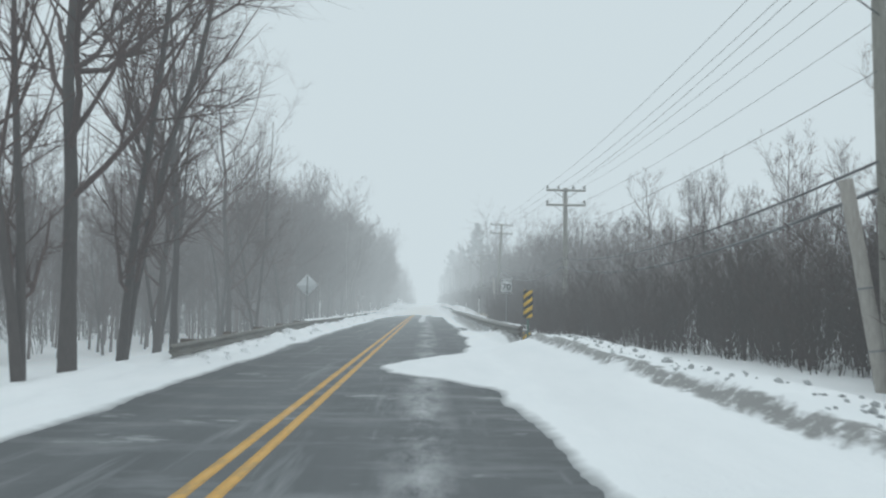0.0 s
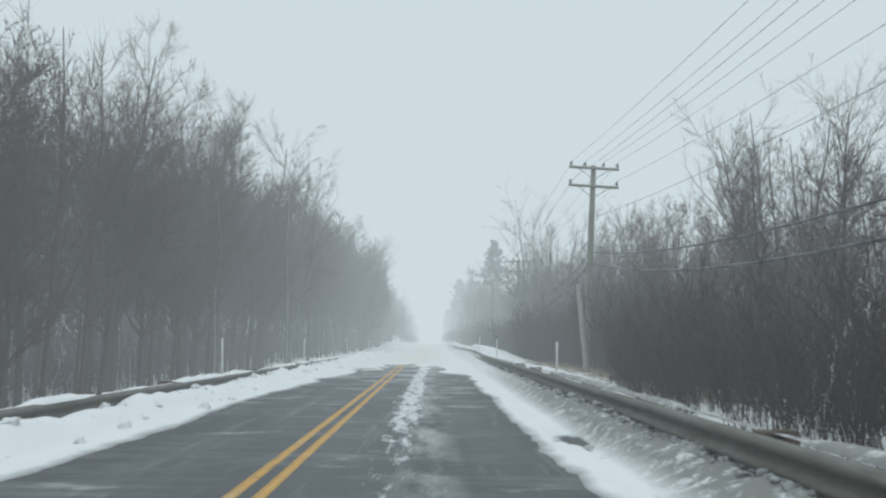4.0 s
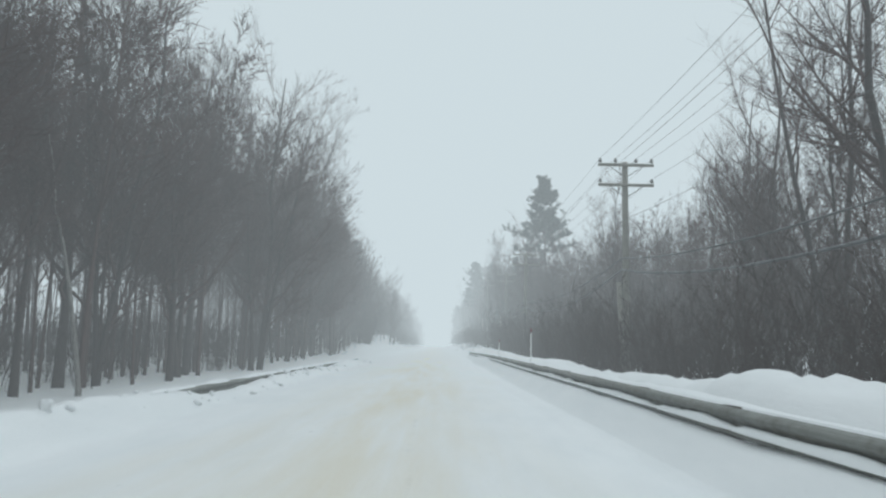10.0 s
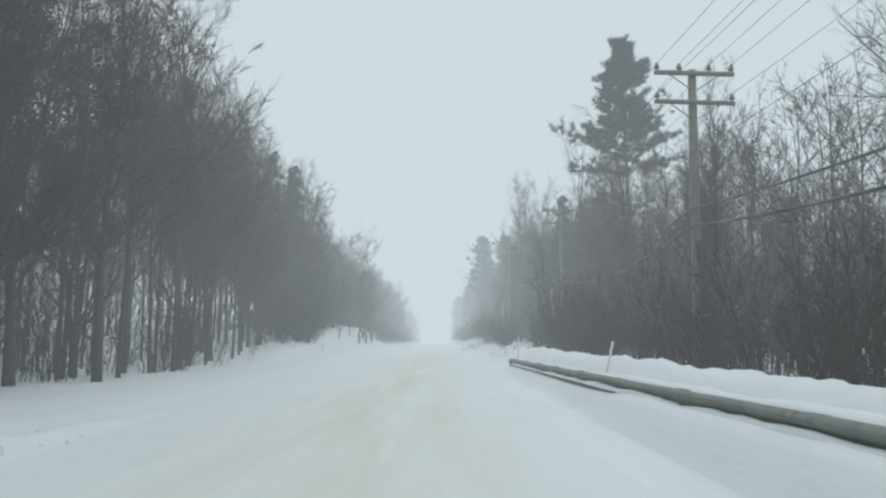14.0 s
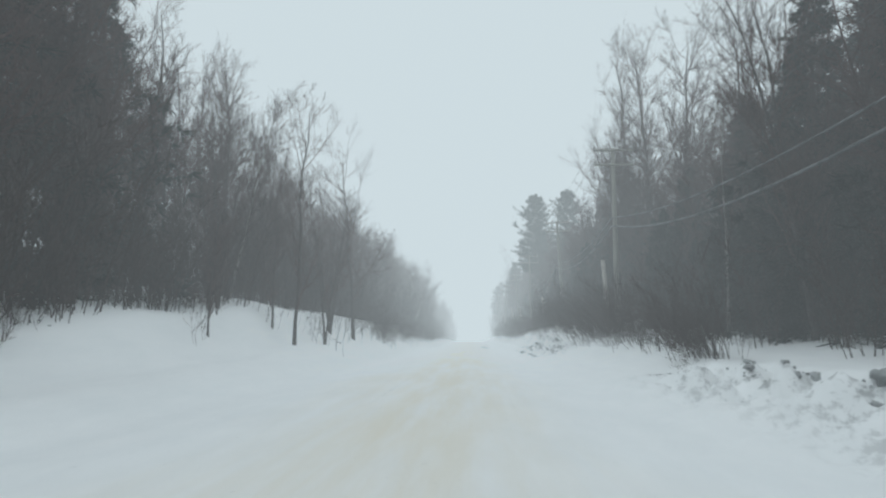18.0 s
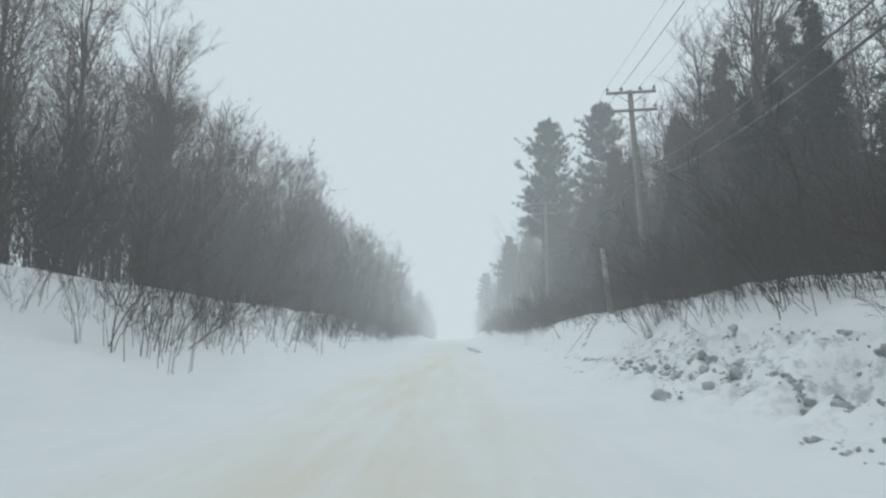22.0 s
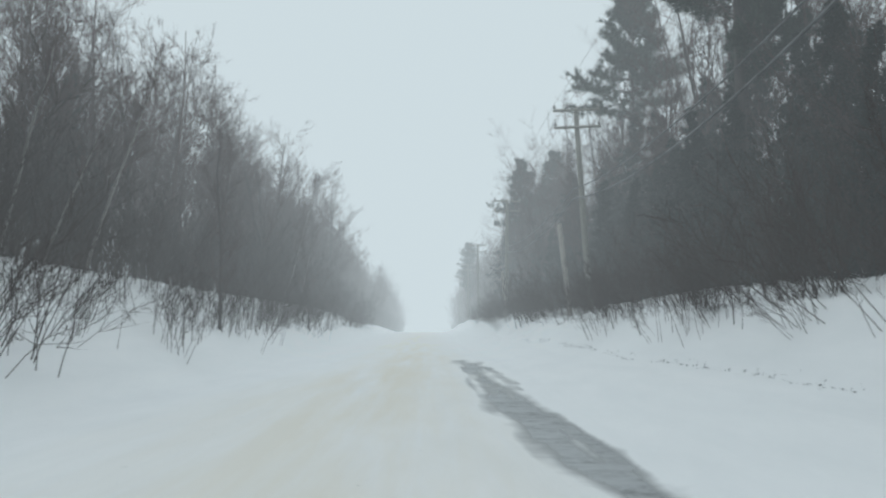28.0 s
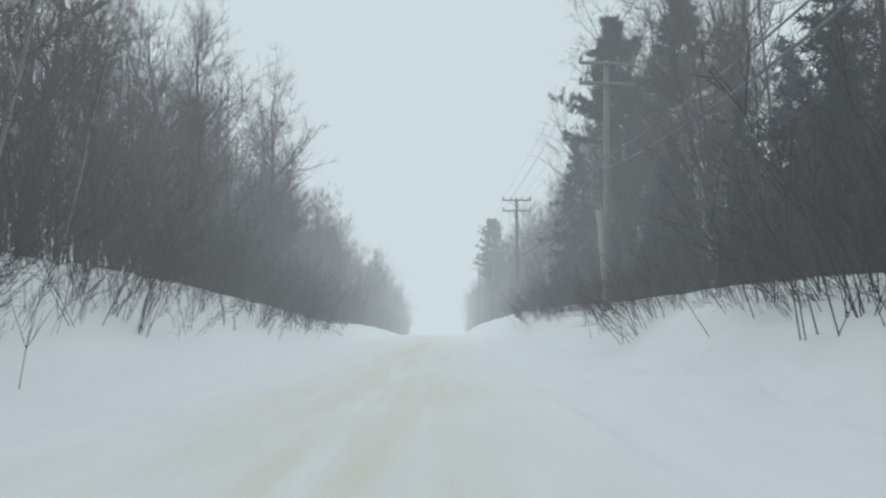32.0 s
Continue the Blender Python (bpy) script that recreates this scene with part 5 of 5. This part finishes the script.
def build_rail(line, face, y0, y1, label):
    ob = thing("guard_rail", pose(0, 0, 0), label, "guard rail", "guard rails")
    y, k = y0, 0
    while y < y1:
        e = min(y + 3.81, y1)
        part("beam", rail_beam(y, e + 0.12, line, face, 0.004 * (k % 2)), STEEL, ob)
        yy = y + 1.9
        x, z = (float(v) for v in line(yy))
        part("post", box(Geo(), x - face * 0.36, x - face * 0.18, yy - 0.09, yy + 0.09, z - 1.2, z + (0.03 if yy < 92 else -0.03), 0.01), RAIL_WOOD, ob)
        part("block", box(Geo(), x - face * 0.18, x - face * 0.012, yy - 0.09, yy + 0.09, z - 0.33, z + (0.02 if yy < 92 else -0.03), 0.01), RAIL_WOOD, ob)
        for dz in (-0.135, -0.175):
            part("bolt", tube(Geo(), [(x + face * 0.004, yy, z + dz), (x + face * 0.03, yy, z + dz)], 0.018, 6), POST, ob)
        y += 3.81
        k += 1
    return ob


rail = build_rail(rail_right, -1, 30.8, 191.6, "weathered steel W-beam guard rail half buried in ploughed snow")
left_rail = build_rail(rail_left, 1, 21.9, 168, "low steel guard rail nearly buried in snow")


def snow_ridge(line, dx, dz, y0, y1, w, h, name, parent, seed, gap=0.0):
    """Snow lying along a rail, broken where the wind took it."""
    ys = np.arange(y0, y1, 0.25)
    x, z = line(ys)
    x, z = x[:, None] + dx, z[:, None] + dz
    a = np.linspace(0, np.pi, 7)
    n = 0.65 + 0.5 * fractal(ys * 0.9, ys * 0, seed) + 0.25 * fractal(ys * 3.1, ys * 0, seed + 1)
    keep = smooth_step(gap - 0.15, gap + 0.1, fractal(ys * 0.23, ys * 0, seed + 2))
    n = np.clip(n, 0.15, 1.3) * keep
    V = np.stack((x + w * np.cos(a)[None] * np.minimum(1, 0.35 + n[:, None]), np.broadcast_to(ys[:, None], (len(ys), 7)), z + h * np.sin(a)[None] * n[:, None] - 0.012), -1)
    i = np.arange(len(ys) * 7).reshape(len(ys), 7)
    g = Geo().add(V.reshape(-1, 3), np.stack((i[:-1, :-1], i[1:, :-1], i[1:, 1:], i[:-1, 1:]), -1).reshape(-1, 4))
    part(name, g, SNOW, parent, "snow caught along the rail", True)


snow_ridge(rail_right, -0.045, -0.21, 92, 191, 0.085, 0.10, "snow_ledge", rail, 81, -0.45)
snow_ridge(rail_right, 0.17, 0.02, 31, 191, 0.16, 0.07, "snow_cap", rail, 84, -0.05)
snow_ridge(rail_left, -0.10, 0.0, 40, 168, 0.17, 0.11, "snow_cap", left_rail, 87, -0.3)


# ================= signs and markers =================
def lettering(text, size, material, parent, x, z, y):
    cu = bpy.data.curves.new("lettering", "FONT")
    cu.body, cu.size, cu.align_x, cu.align_y, cu.extrude = text, size, "CENTER", "CENTER", 0.002
    cu.offset = 0.010 * size
    tmp = new("lettering", cu)
    bpy.context.view_layer.update()
    me = bpy.data.meshes.new_from_object(tmp.evaluated_get(bpy.context.evaluated_depsgraph_get()))
    bpy.data.objects.remove(tmp)
    me.materials.clear()
    me.materials.append(material)
    ob = part("lettering", me, material, parent)
    ob.matrix_basis = pose(x, y, z, 90, 0, 0)
    return ob


def plate(w, h, corner=0.04, t=0.004):
    """A sheet with rounded corners facing -y, centred on the origin."""
    pts = []
    for cx, cz, a0 in ((w / 2 - corner, h / 2 - corner, 0), (-w / 2 + corner, h / 2 - corner, 90), (-w / 2 + corner, -h / 2 + corner, 180), (w / 2 - corner, -h / 2 + corner, 270)):
        for k in range(5):
            a = radians(a0 + k * 22.5)
            pts.append((cx + corner * math.cos(a), cz + corner * math.sin(a)))
    n = len(pts)
    V = [(x, -t / 2, z) for x, z in pts] + [(x, t / 2, z) for x, z in pts]
    g = Geo().add(V, [(k, n + k, n + (k + 1) % n, (k + 1) % n) for k in range(n)], [(0, k, k + 1) for k in range(1, n - 1)] + [(n, n + k + 1, n + k) for k in range(1, n - 1)])
    return g


def moved(g, m):
    v, q, t = g.arrays()
    m = np.array(m)
    return Geo().add(v @ m[:3, :3].T + m[:3, 3], q, t)


def speed_sign():
    x, y, z = 3.88, 42.1, 2.32
    ob = thing("speed_limit_sign", pose(x, y, 0), "white rectangular speed limit sign reading MAXIMUM 70 on a steel post", "road sign")
    part("post", box(Geo(), -0.03, 0.03, 0.006, 0.045, -1.2, z + 0.36, 0.004), POST, ob)
    face = part("sign_plate", moved(plate(0.56, 0.72), pose(0, 0, z)), SIGN_WHITE, ob, "white reflective plate")
    rim = Geo()
    for a, b, c, d in ((-0.255, 0.255, 0.327, 0.337), (-0.255, 0.255, -0.337, -0.327), (-0.265, -0.255, -0.33, 0.33), (0.255, 0.265, -0.33, 0.33)):
        box(rim, a, b, -0.007, -0.0025, z + c, z + d)
    part("border", rim, BLACK, face)
    lettering("70", 0.44, BLACK, face, 0, z - 0.07, -0.006)
    lettering("MAXIMUM", 0.107, BLACK, face, 0, z + 0.248, -0.006)
    for dz in (-0.27, 0.33):
        part("bolt", tube(Geo(), [(0, -0.002, z + dz), (0, -0.008, z + dz)], 0.009, 8), POST, ob)


def stripes(w, h, pitch, rise, side):
    """Slanting bands cut to a rectangle facing -y."""
    g = Geo()
    k = -12
    while k < 14:
        lo, hi = k * pitch, k * pitch + pitch / 2
        poly = [(-w / 2, -h / 2), (w / 2, -h / 2), (w / 2, h / 2), (-w / 2, h / 2)]
        for sign, lim in ((1, lo), (-1, -hi)):
            out = []
            for (ax, az), (bx, bz) in zip(poly, poly[1:] + poly[:1]):
                da, db = sign * (az - side * rise * ax) - lim, sign * (bz - side * rise * bx) - lim
                if da >= 0:
                    out.append((ax, az))
                if da * db < 0:
                    t = da / (da - db)
                    out.append((ax + (bx - ax) * t, az + (bz - az) * t))
            poly = out
            if len(poly) < 3:
                break
        if len(poly) >= 3:
            n = len(poly)
            g.add([(x, -0.0045, z) for x, z in poly] + [(x, -0.002, z) for x, z in poly], [(j, n + j, n + (j + 1) % n, (j + 1) % n) for j in range(n)], [(0, j, j + 1) for j in range(1, n - 1)])
        k += 1
    return g


def hazard_marker():
    x, y, z = 3.38, 30.4, 1.43
    ob = thing("hazard_marker", pose(x, y, 0), "tall yellow and black striped hazard marker on a green steel post", "road sign")
    part("post", box(Geo(), -0.03, 0.03, 0.006, 0.04, -0.8, z + 0.3, 0.004), GREEN, ob, "dark green steel post")
    face = part("sign_plate", moved(plate(0.31, 0.93, 0.03), pose(0, 0, z)), BLACK, ob)
    part("stripes", moved(stripes(0.30, 0.92, 0.27, 0.75, 1), pose(0, 0, z)), YELLOW, face, "slanting yellow reflective bands")


def rail_nose():
    ob = thing("rail_end_plate", pose(3.42, 30.85, 0.33), "dented rail end plate with a worn yellow striped sticker", "rail end")
    part("plate", box(Geo(), -0.2, 0.16, 0.0, 0.05, -0.25, 0.2, 0.015), STEEL, ob)
    part("sticker", moved(stripes(0.26, 0.3, 0.2, 0.8, 1), pose(-0.02, 0, -0.02)), YELLOW, ob)


def diamond_sign():
    x, y, z = -6.43, 45.25, 2.27
    ob = thing("diamond_sign", pose(x, y, 0), "grey bare aluminium back of a diamond-shaped warning sign on a post", "road sign")
    part("sign_plate", moved(plate(0.85, 0.85, 0.05), pose(0, 0.05, z, 0, 45, 0)), METAL, ob)
    part("post", box(Geo(), -0.035, 0.035, 0.0, 0.045, -1.2, z + 0.52, 0.005), POST, ob)
    for dz in (-0.3, 0.3):
        part("bolt", tube(Geo(), [(0, 0, z + dz), (0, -0.012, z + dz)], 0.012, 8), POST, ob)


def marker_post(x, y, top, red, lean):
    z = ground_at(x, y)
    ob = thing("marker_post", pose(x, y, z, 0, lean, 0), "slim white snow marker post with a dark red top" if red == "red" else "slim white snow marker post with a black top" if red else "slim plain white snow marker post", "marker post", "snow marker posts")
    h = top - z
    part("stem", tube(Geo(), [(0, 0, -0.5), (0, 0, h * 0.5), (0, 0, h - (0.18 if red else 0))], 0.027, 8), WHITE, ob, smooth=True)
    if red:
        part("cap", tube(Geo(), [(0, 0, h - 0.18), (0, 0, h - 0.02), (0, 0, h)], [0.0285, 0.0285, 0.02], 8), RED if red == "red" else CAP, ob, "dark red reflective band" if red == "red" else "black reflective band", True)


speed_sign()
hazard_marker()
rail_nose()
diamond_sign()
for x, y, top, red, lean in ((3.22, 52.1, 1.92, "black", 0), (3.23, 68.3, 1.42, False, 1), (3.22, 85.5, 1.72, "black", -1), (3.62, 105.3, 1.95, "red", 1), (3.53, 143.9, 2.08, "red", 0), (3.6, 160.0, 1.78, "red", 2), (3.7, 175.8, 1.45, False, 12), (3.7, 192.6, 1.6, False, 0),
                             (-6.2, 48.6, 1.47, False, 0), (-6.05, 71.0, 1.4, False, -3), (-6.05, 84.9, 1.45, False, 0), (-5.96, 103.05, 1.56, False, -6), (-6.05, 122.7, 1.5, False, 0)):
    marker_post(x, y, top, red, lean)


# ================= small things =================
def ball(detail):
    bm = bmesh.new()
    bmesh.ops.create_icosphere(bm, subdivisions=detail, radius=1)
    V = np.array([tuple(v.co) for v in bm.verts])
    T = np.array([[v.index for v in f.verts] for f in bm.faces])
    bm.free()
    return V, T


BALLS = ball(1), ball(2)


def lump(rg, r):
    """An uneven clod of frozen snow."""
    V, T = BALLS[1 if r > 0.07 else 0]
    return V * r * rg.uniform(0.45, 1.35, (len(V), 1)) * np.array([1.0, rg.uniform(0.55, 1.3), rg.uniform(0.5, 1.1)]), T


def scatter_clods(name, spots, material, label):
    g = Geo()
    rg = np.random.default_rng(len(name) + len(spots))
    at = np.array(spots)
    for (x, y, r), z in zip(spots, ground_z(at[:, 0], at[:, 1])):
        V, T = lump(rg, r)
        a = rg.uniform(0, 6.28)
        c, s = math.cos(a), math.sin(a)
        V = np.stack((V[:, 0] * c - V[:, 1] * s, V[:, 0] * s + V[:, 1] * c, V[:, 2]), -1)
        g.add(V + (x, y, z + r * 0.1), None, T)
    tagged(new(name, g.mesh(name, material)), label, "snow clods", kind="stuff")


def clods():
    rg = np.random.default_rng(31)
    spots = []
    for lo, hi, lines in ((201, 221, (4.5, 4.8, 5.0)), (243, 266, (3.5, 4.25, 4.4, 4.55, 5.2, 5.3))):
        ys = np.arange(lo, hi, 0.09)
        for k, x0 in enumerate(lines):
            xs = x0 + (0.4 if lo < 240 else 0.12) * fractal(ys * 0.15, 0 * ys, 90) + (0.15 if lo < 240 else 0.06) * fractal(ys * 0.6, 0 * ys + k, 91)
            keep = fractal(ys * 0.45, 0 * ys + 3 * k, 93) > (-0.14 if 0 < k < 4 else 0.08)
            for x, y in zip(xs[keep], ys[keep]):
                if rg.uniform() < 0.35:
                    continue
                r = (0.018 + 0.08 * rg.uniform() ** 3.5) * np.interp(y, [203, 206, 213, 217, 244, 247, 257, 263], [0.8, 1.7, 1.7, 0.6, 0.9, 1.5, 1.4, 0.7])
                for j in range(rg.integers(2, 5)):
                    spots.append((x + rg.normal() * (0.13 if lo < 240 else 0.08), y + rg.normal() * 0.12, r * (1.0 if j == 0 else rg.uniform(0.2, 0.6))))
    for y in np.arange(246, 269, 0.085):
        for x0, big in ((4.4, 1.0), (5.25, 0.55)):
            if fractal(np.array([y * 0.8]), np.array([x0 * 3]), 95)[0] < -0.22:
                continue
            r = big * np.interp(y, [246, 250, 257, 261, 269], [0.06, 0.085, 0.08, 0.05, 0.018]) * rg.uniform(0.25, 1.2)
            spots.append((x0 + rg.normal() * 0.07 + 0.05 * math.sin(y * 0.9), y, r))
            spots.append((x0 - 0.14 + rg.normal() * 0.16, y, r * rg.uniform(0.15, 0.45)))
    spots += [(5.1, 270.6, 0.075), (5.2, 270.75, 0.05), (4.95, 270.5, 0.04), (4.1, 269.0, 0.06), (4.2, 269.1, 0.04)]
    spots += [(4.9 + rg.normal() * 0.35, rg.uniform(269, 284), 0.012 + 0.03 * rg.uniform() ** 3) for k in range(160)]
    # clods along the furrow, packed close so their grey also draws its shadow line
    for y in np.arange(292, 338, 0.035):
        if fractal(np.array([y * 0.7]), np.array([5.0]), 96)[0] > -0.15:
            spots.append((4.95 + 0.16 * float(fractal(np.array([y * 0.06]), np.array([0.0]), 58)[0]) + rg.normal() * 0.05, y, 0.010 + 0.026 * rg.uniform() ** 3))
    scatter_clods("snow_clods", spots, CLOD, "grey frozen clods thrown onto the snow by the plough")
    spots = [(3.75 + rg.normal() * 0.22, rg.uniform(4, 30), 0.02 + 0.05 * rg.uniform() ** 2) for k in range(240)]
    spots += [(2.66 + abs(rg.normal()) * 0.10, 38 + 33 * rg.uniform() ** 1.3, 0.02 + 0.055 * rg.uniform() ** 2) for k in range(700)]
    scatter_clods("gritty_slush", spots, CLOD, "dirty grey lumps of slush and grit along the verge")
    spots = [(-5.0 + rg.normal() * 0.28, rg.uniform(20, 170), 0.03 + 0.09 * rg.uniform() ** 2) for k in range(360)]
    scatter_clods("snow_lumps", spots, SNOW, "white lumps of ploughed snow along the road edge")


clods()


def sumac(x, y, H, seed):
    rg = np.random.default_rng(seed)
    ob = thing("sumac_shrub", pose(x, y, ground_at(x, y)), "leafless sumac shrub with dark upright seed cones", "shrub", "sumac shrubs")
    g = bush(seed, H, 9, 4, 0, 0.28)
    part("stem", g, BRUSH, ob)
    for k in range(11):
        a, r = rg.uniform(0, 6.28), rg.uniform(0.1, 0.28 * H)
        p = (r * math.cos(a), r * math.sin(a), H * rg.uniform(0.62, 1.02))
        q = (p[0] * 1.03, p[1] * 1.03, p[2] + 0.2)
        part("seed_cone", tube(Geo(), [p, tuple((p[i] * 0.6 + q[i] * 0.4) for i in range(3)), q], [0.03, 0.05, 0.012], 6), SUMAC, ob)
        part("twig", tube(Geo(), [(p[0] * 0.55, p[1] * 0.55, p[2] - 0.7), p], [0.014, 0.01], 4), BRUSH, ob)


for x, y, h, s in ((8.8, 46.5, 4.6, 1), (10.0, 49.0, 4.9, 2), (11.2, 51.5, 4.7, 3), (9.4, 53.5, 4.4, 4)):
    sumac(x, y, h, 900 + s)


def leafy_sapling(x, y, H, seed):
    """A young beech that keeps its dead leaves."""
    rg = np.random.default_rng(seed)
    ob = thing("beech_sapling", pose(x, y, ground_at(x, y)), "young beech still holding dry brown leaves", "young tree", "beech saplings")
    part("stem", bush(seed, H, 4, 6, 3, 0.3), BRUSH, ob)
    C = rg.normal(size=(230, 3)) * np.array([0.5, 0.5, 0.28 * H]) + np.array([0, 0, 0.6 * H])
    g = Geo()
    d = rg.normal(size=C.shape)
    d /= np.linalg.norm(d, axis=1, keepdims=True)
    s = np.cross(d, rg.normal(size=C.shape))
    s /= np.linalg.norm(s, axis=1, keepdims=True)
    V = np.stack((C - d * 0.05, C + s * 0.028, C + d * 0.05, C - s * 0.028), 1).reshape(-1, 3)
    g.add(V, np.arange(len(V)).reshape(-1, 4))
    part("foliage", g, LEAF, ob)


for x, y, h, s in ((-10.0, 168.5, 3.2, 1), (-11.0, 122.0, 3.0, 2), (-10.4, 212.0, 2.4, 3), (9.6, 212.0, 2.6, 4)):
    leafy_sapling(x, y, h, 950 + s)


def dry_grass():
    """Pale dead grass standing at the edge of the snow below the pole."""
    rg = np.random.default_rng(77)
    n = 5200
    y = rg.uniform(66, 96, n)
    x = 5.6 + rg.uniform(0, 1, n) ** 0.8 * 2.6 + 0.5 * fractal(y * 0.3, 0 * y, 78)
    keep = fractal(x * 0.8, y * 0.4, 79) > -0.12
    x, y = x[keep], y[keep]
    z = ground_z(x, y)
    base = np.stack((x, y, z - 0.04), -1)
    lean = np.stack((rg.normal(size=len(x)) * 0.4 - 0.25, rg.normal(size=len(x)) * 0.35, np.ones(len(x))), -1)
    tip = base + lean * rg.uniform(0.12, 0.42, (len(x), 1))
    g = Geo()
    blades(rg, g, np.stack((base, tip), 1), np.full((len(x), 2), 0.007))
    tagged(new("dry_grass", g.mesh("dry_grass", GRASS)), "pale dead grass sticking out of thin snow", "grass", kind="stuff")


dry_grass()


def fallen_branch(x, y, turn, s, seed, tilt=66):
    ob = new("fallen_branch", STEMS[seed % 5])
    ob.matrix_basis = pose(x, y, ground_at(x, y) + 0.12, tilt, 0, turn) @ Matrix.Scale(s, 4)
    tagged(ob, "bare broken branch lying across the snowbank", "branch", "fallen branches")


for k, (x, y, turn, s) in enumerate(((6.0, 328.5, 100, 1.0), (6.7, 327.2, 120, 1.0), (5.9, 297.5, 95, 0.9), (-7.2, 240.0, 265, 0.8))):
    fallen_branch(x, y, turn, s, k)
for k, (x, y, turn, s, tilt) in enumerate(((5.2, 272.6, 95, 0.95, 42), (5.6, 271.9, 60, 0.8, 30))):
    fallen_branch(x, y, turn, s, k + 1, tilt)
